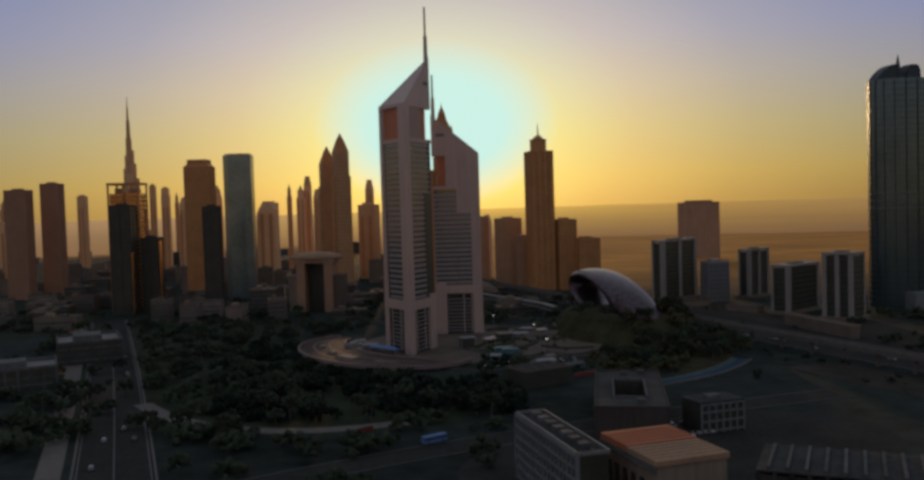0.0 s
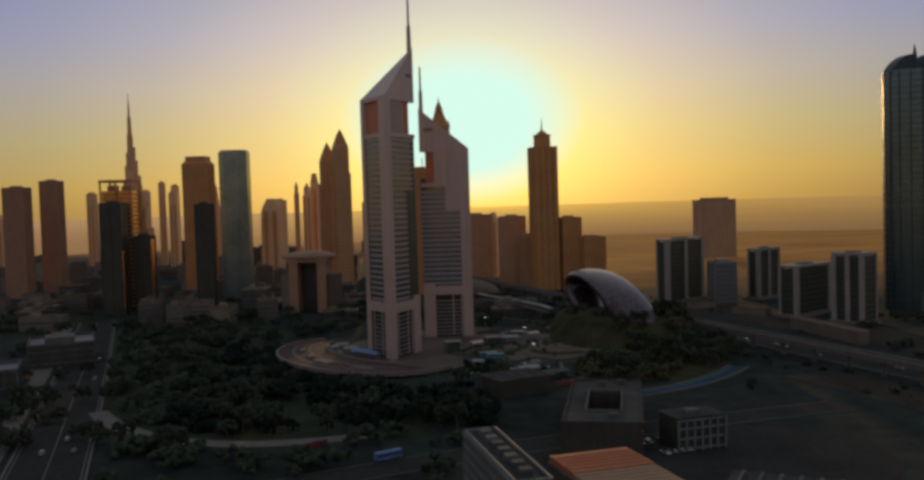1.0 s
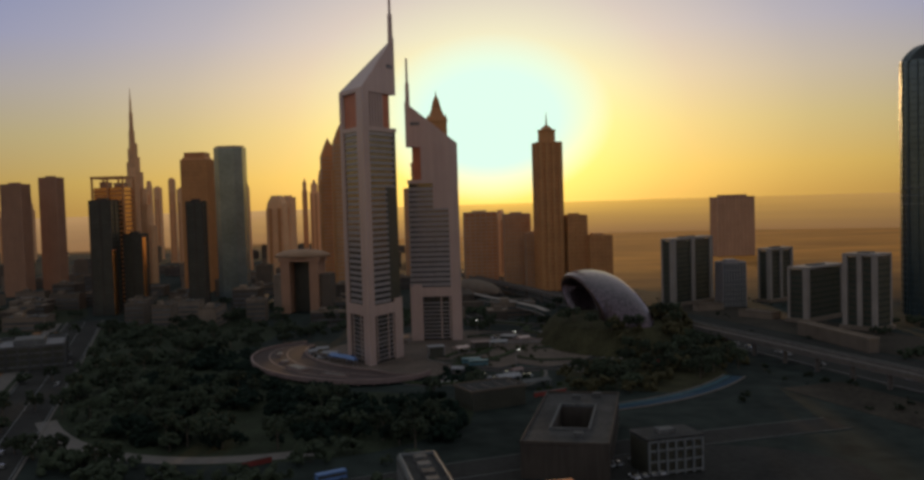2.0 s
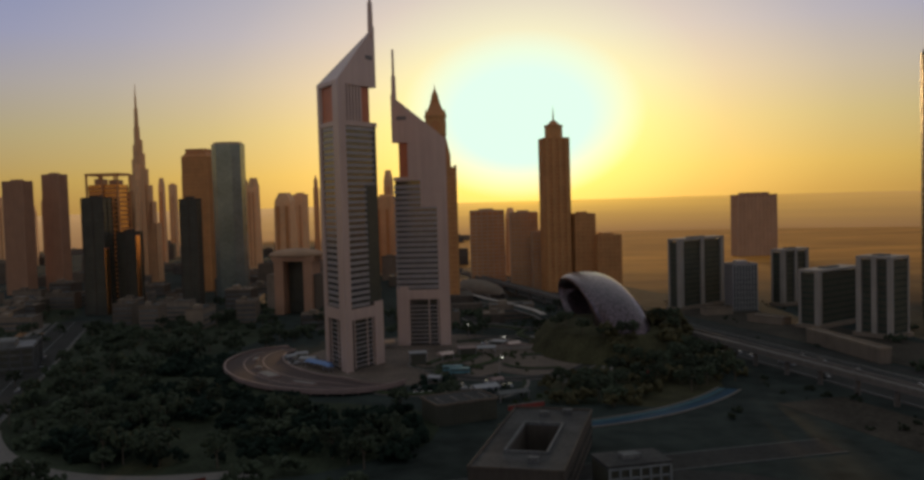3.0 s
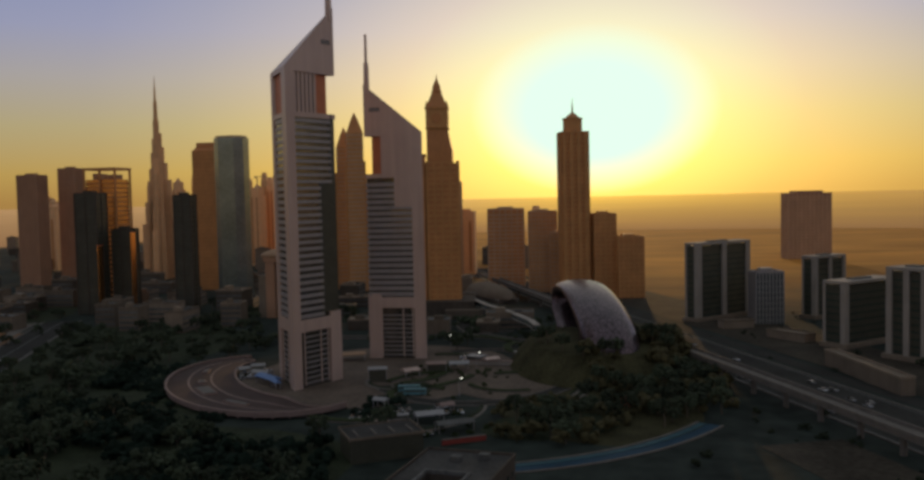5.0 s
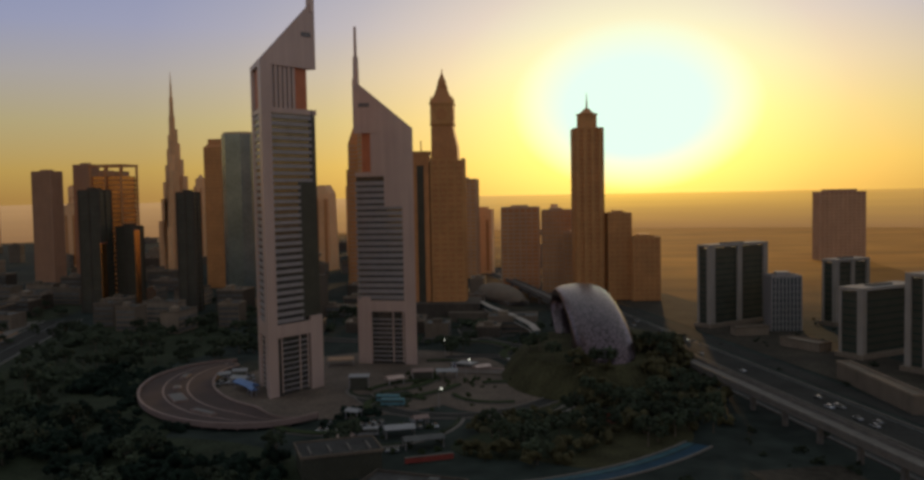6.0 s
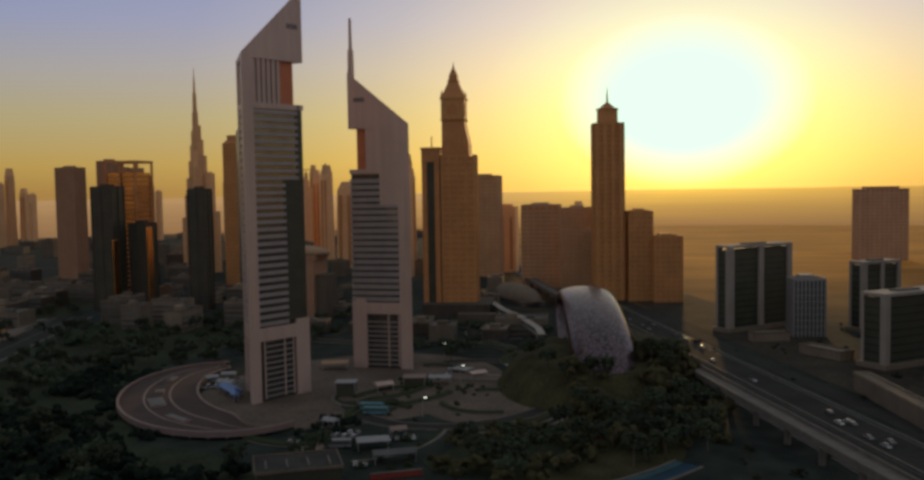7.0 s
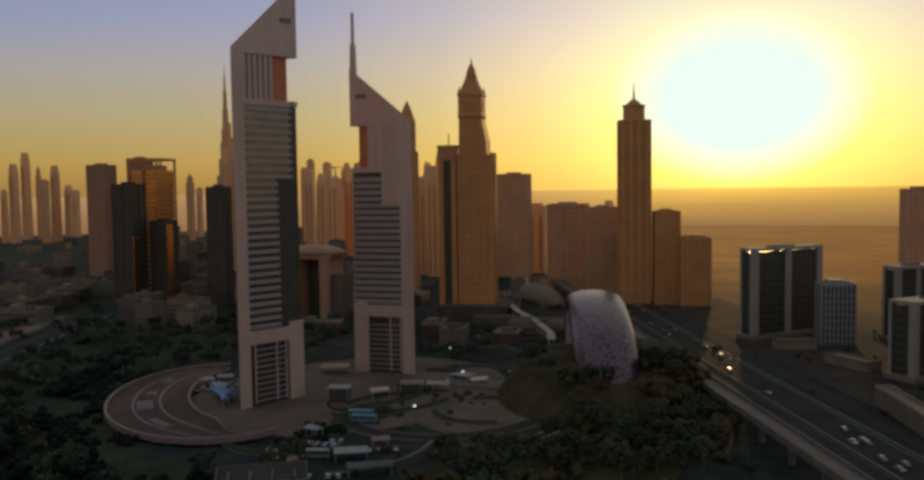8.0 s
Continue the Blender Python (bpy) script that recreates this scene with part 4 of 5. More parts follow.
def cupola_tower():
    root = thing("office_tower", 108, 352, 0, 12, "tall sandstone hotel tower with domed cupola", "skyscraper")
    root.matrix_basis = pose(108, 352, 0, 0, 0, 12) @ Matrix.Diagonal((0.92, 0.92, 0.982, 1))
    boxpart("body", STONE_BROWN, root, -11.6, 11.6, -11.6, 11.6, 0, 134)
    bm = bmesh.new()
    box(bm, -12, 12, -12, 12, 0, 1.5)
    me = mesh_of("floor_band", bm, STONE)
    for i in range(36):
        again("floor_band", me, root, 0, 0, 2 + i * 3.66)
    bm = bmesh.new()
    box(bm, -1.4, 1.4, -0.7, 0.7, 0, 135.5)
    me = mesh_of("pier", bm, STONE)
    for k in range(4):
        for x in (-9.5, -3.2, 3.2, 9.5):
            v = Euler((0, 0, radians(90 * k))).to_matrix() @ Vector((x, -12, 0))
            again("pier", me, root, v.x, v.y, 0, 90 * k)
    parapet(root, 24, 24, 134, STONE, 1.6)
    bm = bmesh.new()
    bmesh.ops.create_cone(bm, cap_ends=True, segments=16, radius1=8.6, radius2=8.4, depth=12, matrix=pose(0, 0, 140))
    bmesh.ops.create_cone(bm, cap_ends=True, segments=16, radius1=9.2, radius2=9.2, depth=1.0, matrix=pose(0, 0, 146.4))
    part("drum", bm, STONE, root)
    bm = bmesh.new()
    bmesh.ops.create_cone(bm, cap_ends=True, segments=16, radius1=7.0, radius2=2.0, depth=4.2, matrix=pose(0, 0, 149))
    bmesh.ops.create_cone(bm, cap_ends=True, segments=8, radius1=1.0, radius2=0.15, depth=13, matrix=pose(0, 0, 157))
    part("cupola", bm, STONE_BROWN, root)


cupola_tower()
tower("office_tower", 131, 353, 17, 22, 66, 12, STONE_BROWN, STONE, "brown stone annex beside the hotel", 3.6, 1.5, 4)
tower("office_tower", 151, 349, 20, 22, 47.5, 12, STONE_BROWN, STONE, "low brown stone annex block", 3.6, 1.5, 5)
tower("office_tower", 43, 429, 32, 24, 70, 5, STONE_BROWN, STONE_PALE, "brown apartment slab with stepped roof", 3.5, 1.5, 6)
tower("office_tower", 79, 393, 24, 20, 68, 5, STONE, STONE_PALE, "sandy apartment slab with ribbed face", 3.5, 1.3, 8)
tower("office_tower", 93, 372, 12, 16, 50, 5, STONE, STONE_PALE, "low sandy apartment block", 3.5, 1.3, 4)
tower("office_tower", -29, 522, 28, 26, 97, 5, STONE, STONE_PALE, "sandy stepped residential tower", 3.6, 1.5, 5)
far_block = tower("office_tower", 364, 735, 51, 22, 77.5, 12, MAUVE, STONE_PALE, "mauve slab block on open land", 3.7, 1.4, 10, roof=False)
boxpart("roof_storey", MAUVE, far_block, -17, 17, -8, 8, 77.5, 80.5)


def pointed_tower(cx, cy, w, h, tip, rot, label):
    root = thing("office_tower", cx, cy, 0, rot, label, "skyscraper", "twin pointed towers")
    boxpart("body", STONE, root, -w / 2, w / 2, -w / 2, w / 2, 0, h)
    bm = bmesh.new()
    box(bm, -w / 2 - 0.3, w / 2 + 0.3, -w / 2 - 0.3, w / 2 + 0.3, 0, 1.4)
    me = mesh_of("floor_band", bm, STONE_PALE)
    for i in range(int(h / 3.7)):
        again("floor_band", me, root, 0, 0, 2 + i * 3.7)
    bm = bmesh.new()
    taper(bm, h, w, w, tip - 6, w * 0.42, w * 0.42)
    taper(bm, tip - 6, w * 0.42, w * 0.42, tip, 0.3, 0.3)
    part("pointed_roof", bm, STONE_BROWN, root)
    for s in (-1, 1):
        boxpart("shoulder", STONE, root, s * w / 2 - 2, s * w / 2 + 2, -w * 0.35, w * 0.35, 0, h * 0.82)
    return root


pointed_tower(-88, 396, 14, 142, 160, 20, "sandy pointed tower of a twin pair")
pointed_tower(-105, 418, 14, 131, 149, 20, "sandy pointed tower, lower of a twin pair")


# ---- white-framed blocks across the highway ----
def framed_block(cx, cy, w, d, h, rot, bays, label, glass=GLASS_DULL, th=1.7):
    root = thing("framed_building", cx, cy, 0, rot, label, "building", "white-framed blocks by the highway")
    boxpart("glass_body", glass, root, -w / 2 + 0.4, w / 2 - 0.4, -d / 2 + 0.4, d / 2 - 0.4, 0, h - 0.8)
    bm = bmesh.new()
    box(bm, -th / 2, th / 2, -0.8, 0.8, 0, h)
    me = mesh_of("frame_pier", bm, WHITE)
    for i in range(bays + 1):
        x = -w / 2 + th / 2 + (w - th) * i / bays
        for s in (-1, 1):
            again("frame_pier", me, root, x, s * d / 2, 0)
    boxpart("end_wall", WHITE, root, -w / 2 - 0.1, -w / 2 + 0.5, -d / 2 + 0.8, -d / 2 + 2.2, 0, h)
    bm = bmesh.new()
    box(bm, -w / 2, w / 2, -d / 2 - 0.8, d / 2 + 0.8, h, h + 1.5)
    part("frame_roof", bm, WHITE, root)
    bm = bmesh.new()
    box(bm, -w / 2 + 0.2, w / 2 - 0.2, -d / 2 + 0.15, d / 2 - 0.15, 0, 0.45)
    me = mesh_of("floor_line", bm, GLASS_TEAL)
    for i in range(int((h - 4) / 3.5)):
        again("floor_line", me, root, 0, 0, 3.5 + i * 3.5)
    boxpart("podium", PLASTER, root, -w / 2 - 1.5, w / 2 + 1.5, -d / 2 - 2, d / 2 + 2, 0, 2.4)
    boxpart("plant_room", ROOFING, root, -w * 0.2, w * 0.15, -d * 0.2, d * 0.2, h + 1.5, h + 2.3)
    return root


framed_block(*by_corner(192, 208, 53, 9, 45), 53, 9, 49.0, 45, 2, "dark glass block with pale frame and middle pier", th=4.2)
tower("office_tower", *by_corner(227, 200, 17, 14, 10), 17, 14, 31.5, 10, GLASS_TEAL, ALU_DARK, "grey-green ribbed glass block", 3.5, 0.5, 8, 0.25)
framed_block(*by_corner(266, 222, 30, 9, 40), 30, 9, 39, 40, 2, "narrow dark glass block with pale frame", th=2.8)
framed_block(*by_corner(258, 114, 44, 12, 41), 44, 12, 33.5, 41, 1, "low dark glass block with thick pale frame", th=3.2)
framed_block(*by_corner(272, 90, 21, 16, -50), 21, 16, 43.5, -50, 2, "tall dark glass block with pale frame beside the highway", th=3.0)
for x, y, w, d, h, rot in ((249, 38, 66, 6, 7, -77), (237, 144, 26, 9, 4, -50), (213, 186, 20, 8, 4.5, 20)):
    p = thing("podium_building", x, y, 0, rot, "low pale podium building beside the highway", "building", "podiums by the highway")
    boxpart("body", PLASTER, p, -w / 2, w / 2, -d / 2, d / 2, 0, h)
    parapet(p, w + 0.4, d + 0.4, h, PLASTER, 0.9, 0.4)


def black_tower():
    root = thing("skyscraper", 358, 150, 0, 16, "dark teal curved glass tower with crest and spike", "skyscraper")
    root.matrix_basis = pose(358, 150, 0, 0, 0, 16) @ Matrix.Diagonal((1.06, 1.06, 1.09, 1))
    bend = [radians(90 + 180 * i / 20) for i in range(21)]
    foot = [(26 * math.cos(a), 17 * math.sin(a)) for a in bend] + [(8, -17), (8, 17)]
    bm = bmesh.new()
    prism(bm, foot, 0, 151)
    part("curved_body", bm, TOWER_GLASS, root)
    # Uprights round the bow, floor lines and a double ledge at mid height
    bm = bmesh.new()
    box(bm, -0.3, 0.3, -0.35, 0.35, 0, 150.5)
    me = mesh_of("mullion", bm, GLASS_BLACK)
    for a in bend[1:-1:2]:
        again("mullion", me, root, 26.1 * math.cos(a), 17.1 * math.sin(a), 0, math.degrees(a))
    bm = bmesh.new()
    prism(bm, [(x * 1.002, y * 1.003) for x, y in foot], 0, 0.5)
    me = mesh_of("floor_line", bm, GLASS_BLACK)
    for i in range(39):
        again("floor_line", me, root, 0, 0, 3 + i * 3.8)
    bm = bmesh.new()
    prism(bm, [(x * 1.03, y * 1.045) for x, y in foot], 0, 0.6)
    me = mesh_of("ledge", bm, FRAME_GREY)
    for z in (66.0, 71.0, 75.5):
        again("ledge", me, root, 0, 0, z)
    # Rear slab: beige wall panels with tall dark openings and balconies
    boxpart("rear_slab", GLASS_BLACK, root, 8, 40, -15, 15, 0, 139)
    for z0, z1, x0, x1 in ((96, 118, 9, 17), (96, 118, 24, 39), (118, 124, 9, 39), (90, 96, 9, 39)):
        boxpart("wall_panel", PLASTER, root, x0, x1, -15.6, -15, z0, z1)
    bm = bmesh.new()
    box(bm, 8, 40.6, -16.2, 16.2, 0, 0.7)
    me = mesh_of("balcony", bm, PLASTER)
    for z in (60, 63.8, 67.6, 124, 128):
        again("balcony", me, root, 0, 0, z)
    bm = bmesh.new()
    taper(bm, 139, 30, 28, 144, 22, 22, 22)
    part("rear_cap", bm, GLASS_BLACK, root)
    boxpart("podium", FRAME_GREY, root, -14, 42, -24, 20, 0, 11)
    # Crest: a curved blade that rises from the rounded edge, a gap with the spike, then a blunt horn
    bm = bmesh.new()
    rows = []
    for i in range(13):
        x = -25.5 + 16.5 * i / 12
        z = 151 + 10.5 * math.sin(math.pi / 2 * i / 12) ** 0.8
        rows.append([bm.verts.new((x, y, zz)) for y, zz in ((-4.0, z), (4.0, z), (4.0, 149), (-4.0, 149))])
    for r, q in zip(rows, rows[1:]):
        for k in range(4):
            bm.faces.new((r[k], r[(k + 1) % 4], q[(k + 1) % 4], q[k]))
    bm.faces.new(rows[0])
    bm.faces.new(rows[-1][::-1])
    part("crest", bm, GLASS_BLACK, root)
    bm = bmesh.new()
    taper(bm, 150.5, 4.4, 4.4, 154, 3.6, 3.6, -4.5)
    taper(bm, 154, 3.6, 3.6, 168, 0.4, 0.4, -4.5)
    part("spike", bm, GLASS_BLACK, root)
    bm = bmesh.new()
    for z0, z1, w0, w1 in ((150.5, 157, 11, 10.4), (157, 160, 10.4, 8.4), (160, 161.6, 8.4, 5)):
        taper(bm, z0, w0, 9, z1, w1, 8, 5.5)
    part("crest_horn", bm, GLASS_BLACK, root)


black_tower()


# ---- elevated railway, station and footbridge ----
def viaduct():
    line = offset(HIGHWAY, 24)[:15]
    root = thing("railway_viaduct", 0, 0, 0, 0, "pale concrete railway viaduct beside the highway", "viaduct")
    strip("track_deck", line, 7, 8.2, KERB, thick=1.4, parent=root)
    for d in (-3.4, 3.4):
        strip("side_wall", offset(line, d), 0.5, 9.4, KERB, thick=1.25, parent=root)
    bm = bmesh.new()
    bmesh.ops.create_cone(bm, cap_ends=True, segments=10, radius1=1.1, radius2=1.1, depth=7, matrix=pose(0, 0, 3.5))
    me = mesh_of("pillar", bm, KERB)
    for i in range(len(line) - 1):
        for t in (0.0, 0.5):
            x, y = lerp(line[i], line[i + 1], t)
            again("pillar", me, root, x, y, 0)


viaduct()


def station():
    """A long golden shell roof over the railway station."""
    root = thing("railway_station", 40, 338, 0, 30, "long dusty shell-roofed railway station", "station")
    bm = bmesh.new()
    nu, nv = 24, 12
    grid = []
    for i in range(nu + 1):
        u = -1 + 2 * i / nu
        r = max(0.02, (1 - u * u)) ** 0.5
        grid.append([bm.verts.new((12 * r * math.cos(math.pi * j / nv), 45 * u, 3 + 10 * r * math.sin(math.pi * j / nv))) for j in range(nv + 1)])
    for i in range(nu):
        for j in range(nv):
            bm.faces.new((grid[i][j], grid[i + 1][j], grid[i + 1][j + 1], grid[i][j + 1]))
    for f in bm.faces:
        f.smooth = True
    part("shell_roof", bm, PLASTER, root)
    boxpart("platform", KERB, root, -9, 9, -38, 38, 0, 3.2)


station()
BRIDGE = [(36, 264), (55, 222), (72, 193), (91, 151), (97, 129)]
fb = thing("footbridge", 0, 0, 0, 0, "pale covered footbridge on pillars", "footbridge")
strip("deck", BRIDGE, 3.4, 6.6, WHITE, thick=0.6, parent=fb)
strip("roof", BRIDGE, 4.0, 9.6, WHITE, thick=0.4, parent=fb)
strip("glazing", BRIDGE, 2.8, 9.2, GLASS_BLUE, thick=2.6, parent=fb)
bm = bmesh.new()
box(bm, -0.5, 0.5, -0.5, 0.5, 0, 6)
me = mesh_of("pillar", bm, KERB)
for a, b in zip(BRIDGE, BRIDGE[1:]):
    for t in (0.0, 0.5):
        x, y = lerp(a, b, t)
        again("pillar", me, fb, x, y, 0)
wall = thing("plaza_wall", 90, 59, 0, 0, "pale low screen wall across the plaza", "wall")
boxpart("screen", WHITE, wall, -22, 22, -0.6, 0.6, 0, 2.2)
boxpart("coping", RIM, wall, -22.3, 22.3, -0.9, 0.9, 2.2, 2.5)
hoard = thing("hoarding", 150, -18, 0, 40, "red site hoarding beside the canal", "hoarding")
boxpart("sheet", RED_SHEET, hoard, -9, 9, -0.3, 0.3, 0, 4)
for s in (-8, 0, 8):
    boxpart("post", KERB, hoard, s - 0.2, s + 0.2, 0.3, 0.7, 0, 4.2)


# ---- low buildings near the camera's start ----
def lattice_block():
    root = thing("lattice_building", 57, -254, 0, -75, "grey office block with pale lattice front", "building")
    boxpart("body", GLASS_DULL, root, -24, 24, -4, 4, 0, 19.5)
    boxpart("roof", ROOF_DARK, root, -24, 24, -4, 4, 19.5, 19.7)
    bm = bmesh.new()
    box(bm, -24, 24, -4.9, -4.0, 0, 0.8)
    me = mesh_of("lattice_rail", bm, FRAME_GREY)
    for i in range(7):
        again("lattice_rail", me, root, 0, 0, 0.4 + i * 3.1)
    bm = bmesh.new()
    box(bm, -0.4, 0.4, -5.0, -4.0, 0, 20)
    me = mesh_of("lattice_post", bm, FRAME_GREY)
    for i in range(17):
        again("lattice_post", me, root, -24 + i * 3, 0, 0)
    parapet(root, 48.6, 9, 19.5, FRAME_GREY, 1.0, 0.4)
    for i in range(7):
        boxpart("roof_unit", ROOFING, root, -20 + i * 6, -17 + i * 6, -1.5, 1.5, 19.5, 21.2)


lattice_block()


def orange_hall():
    root = thing("hall", 82.5, -269, 0, -72, "broad hall with orange and tan roof sheets", "building")
    boxpart("body", PLASTER, root, -14, 14, -10, 10, 0, 18.5)
    bm = bmesh.new()
    taper(bm, 18.5, 14.6, 21, 20.2, 14.6, 21, -7.3, 0)
    part("roof_sheet", bm, ROOF_ORANGE, root, "orange roof sheet")
    bm = bmesh.new()
    taper(bm, 18.5, 14.6, 21, 19.9, 14.6, 21, 7.3, 0)
    part("roof_sheet", bm, ROOF_TAN, root, "tan roof sheet")
    bm = bmesh.new()
    box(bm, -0.15, 0.15, -10.4, 10.4, 0, 0.18)
    seams = mesh_of("roof_seam", bm.copy(), ROOF_ORANGE), mesh_of("roof_seam", bm, ROOF_TAN)
    for i in range(1, 6):
        for x0, z, me in ((-14.6, 20.2, seams[0]), (0, 19.9, seams[1])):
            again("roof_seam", me, root, x0 + i * 2.43, 0, z)
    bm = bmesh.new()
    box(bm, -14.8, 14.8, -10.9, -10.4, 17, 18.6)
    part("gutter", bm, ROOFING, root)
    for i in range(6):
        boxpart("window", GLASS, root, -12 + i * 4.4, -9.5 + i * 4.4, -10.15, -9.9, 8, 14)


orange_hall()
small = thing("lattice_building", 121, -180, 0, 18, "small dark block with pale lattice front", "building")
boxpart("body", GLASS_DULL, small, -9, 9, -6, 6, 0, 10.5)
boxpart("roof", ROOF_DARK, small, -9.3, 9.3, -6.3, 6.3, 10.5, 11.2)
for i in range(7):
    boxpart("lattice_post", FRAME_GREY, small, -9 + i * 2.9, -8.4 + i * 2.9, -6.6, -6, 0, 10.5)
for z in (0.6, 3.9, 7.2, 9.9):
    boxpart("lattice_rail", FRAME_GREY, small, -9, 9, -6.5, -6.1, z, z + 0.6)
boxpart("roof_unit", ROOFING, small, -3, 2, -2, 2, 11.2, 12.4)
hall3 = tower("office_block", 126, -280, 40, 24, 15, -24, ROOF_DARK, ROOF_DARK, "low dark shed with ribbed roof", 4.0, 0.5, 10, 0.2, roof=False)
boxpart("roof", ROOF_DARK, hall3, -20.4, 20.4, -12.4, 12.4, 15.9, 16.3)
for i in range(9):
    boxpart("roof_rib", ROOFING, hall3, -18 + i * 4.4, -17.2 + i * 4.4, -11, 11, 16.3, 17.0)


def courtyard_block():
    """Four low wings round a sunken yard."""
    root = thing("courtyard_building", 95, -157, 0, -9, "low brown flat-roofed block round an open yard", "building")
    for nm, x0, x1, y0, y1 in (("front_wing", -13, 13, -34, -18), ("rear_wing", -13, 13, 14, 34), ("side_wing", -13, -6, -18, 14), ("side_wing", 6, 13, -18, 14)):
        boxpart(nm, STONE_DARK, root, x0, x1, y0, y1, 0, 10.4)
        boxpart("roof", ROOF_DARK, root, x0 + 0.02, x1 - 0.02, y0 + 0.02, y1 - 0.02, 10.4, 10.7)
    bm = bmesh.new()
    box(bm, -6.4, -5.8, -18.4, 14.4, 10.4, 11.5)
    box(bm, 5.8, 6.4, -18.4, 14.4, 10.4, 11.5)
    box(bm, -5.8, 5.8, -18.4, -17.8, 10.4, 11.5)
    box(bm, -5.8, 5.8, 13.8, 14.4, 10.4, 11.5)
    part("yard_coping", bm, ROOFING, root, "grey coping round the yard")
    parapet(root, 26.4, 68.4, 10.4, STONE_DARK, 1.0, 0.4)
    bm = bmesh.new()
    box(bm, -0.12, 0.12, -1.1, 1.1, 0, 1.6)
    me = mesh_of("window", bm, GLASS)
    for s in (-1, 1):
        for i in range(15):
            for z in (2, 5.6):
                again("window", me, root, s * 13.02, -31 + i * 4.4, z)
    for x, y in ((-3, 24), (4, 28), (2, -27)):
        boxpart("roof_unit", ROOFING, root, x, x + 3, y, y + 2.4, 10.7, 12.2)


courtyard_block()


def dark_block():
    root = thing("dark_flat_building", 65, -92, 0, 30, "dark flat-roofed building with pale roof edge", "building")
    boxpart("body", GLASS_DULL, root, -12, 12, -8, 8, 0, 7.5)
    boxpart("roof", ROOF_DARK, root, -12.2, 12.2, -8.2, 8.2, 7.5, 7.9)
    parapet(root, 25, 17, 7.5, PLASTER, 0.9, 0.35)
    for x in (-9, -3, 3, 9):
        boxpart("roof_fin", KERB, root, x - 0.25, x + 0.25, -6, 2, 7.9, 8.5)


dark_block()
tower("office_block", -198, -60, 46, 30, 10, 25, GLASS_DULL, ROOFING, "long dark low block beside the avenue", 3.4, 0.8, 8, 0.2)
tower("office_block", -190, 20, 34, 40, 12, 25, GLASS_DULL, ROOFING, "dark low courtyard block by the avenue", 3.4, 0.8, 6, 0.2)


# ---- low-rise city, repeated blocks ----
def low_rise(w, d, h, kind):
    root = thing("low_rise_building", 0, 0, -500, 0, "low dusty beige building with flat roof", "building", "low-rise city blocks")
    boxpart("body", PLASTER if kind else STONE_DARK, root, -w / 2, w / 2, -d / 2, d / 2, 0, h)
    parapet(root, w + 0.3, d + 0.3, h, PLASTER, 1.0, 0.4)
    boxpart("roof", ROOFING if kind else PLASTER, root, -w / 2 + 0.4, w / 2 - 0.4, -d / 2 + 0.4, d / 2 - 0.4, h, h + 0.15)
    bm = bmesh.new()
    box(bm, -w * 0.46, w * 0.46, -d / 2 - 0.12, d / 2 + 0.12, 0, 1.5)
    me = mesh_of("window_band", bm, ROOFING)
    for i in range(max(1, int(h / 3.4))):
        again("window_band", me, root, 0, 0, 1.4 + i * 3.4)
    boxpart("stair_head", PLASTER, root, -w * 0.3, -w * 0.1, -d * 0.2, d * 0.2, h + 0.15, h + 3)
    boxpart("roof_unit", ROOFING, root, w * 0.1, w * 0.25, -d * 0.3, 0, h + 0.15, h + 1.6)
    return root


PROTOS = [low_rise(w, d, h, k) for w, d, h, k in ((18, 14, 8, 1), (24, 16, 11, 0), (14, 14, 15, 1), (30, 18, 9, 1), (20, 20, 19, 0), (12, 16, 24, 1), (26, 12, 13, 1), (18, 14, 6, 0), (26, 12, 7, 0), (34, 20, 5, 0))]
rnd = random.Random(11)


def clear_of(x, y, r):
    """Whether a place keeps off roads, towers and the plaza."""
    for line, w in ((HIGHWAY, 38), (LEFT_ROAD, 20), (CROSS, 14)):
        for a, b in zip(line, line[1:]):
            ab, ap = Vector(b) - Vector(a), Vector((x, y)) - Vector(a)
            t = max(0, min(1, ap.dot(ab) / ab.length_squared))
            if (ap - ab * t).length < w + r:
                return False
    for o in KEEP_OFF:
        if math.hypot(x - o[0], y - o[1]) < o[2] + r:
            return False
    return True


KEEP_OFF = [(o.location.x, o.location.y, 24) for o in scene.objects if o.parent is None and o.type == "EMPTY" and o.location.z > -1 and (o.location.x or o.location.y)]
KEEP_OFF += [(20, 40, 95), (132, 84, 66), (364, 735, 60), (-345, 515, 20)]
placed = []


def scatter(n, x0, x1, y0, y1, gap, rot, pick):
    done = tries = 0
    while done < n and tries < n * 30:
        tries += 1
        x, y = rnd.uniform(x0, x1), rnd.uniform(y0, y1)
        if not clear_of(x, y, gap * 0.5) or any(math.hypot(x - a, y - b) < gap for a, b in placed):
            continue
        placed.append((x, y))
        copy_thing(PROTOS[rnd.choice(pick)], pose(x, y, 0, 0, 0, rot + rnd.choice((0, 90)) + rnd.uniform(-4, 4)))
        done += 1


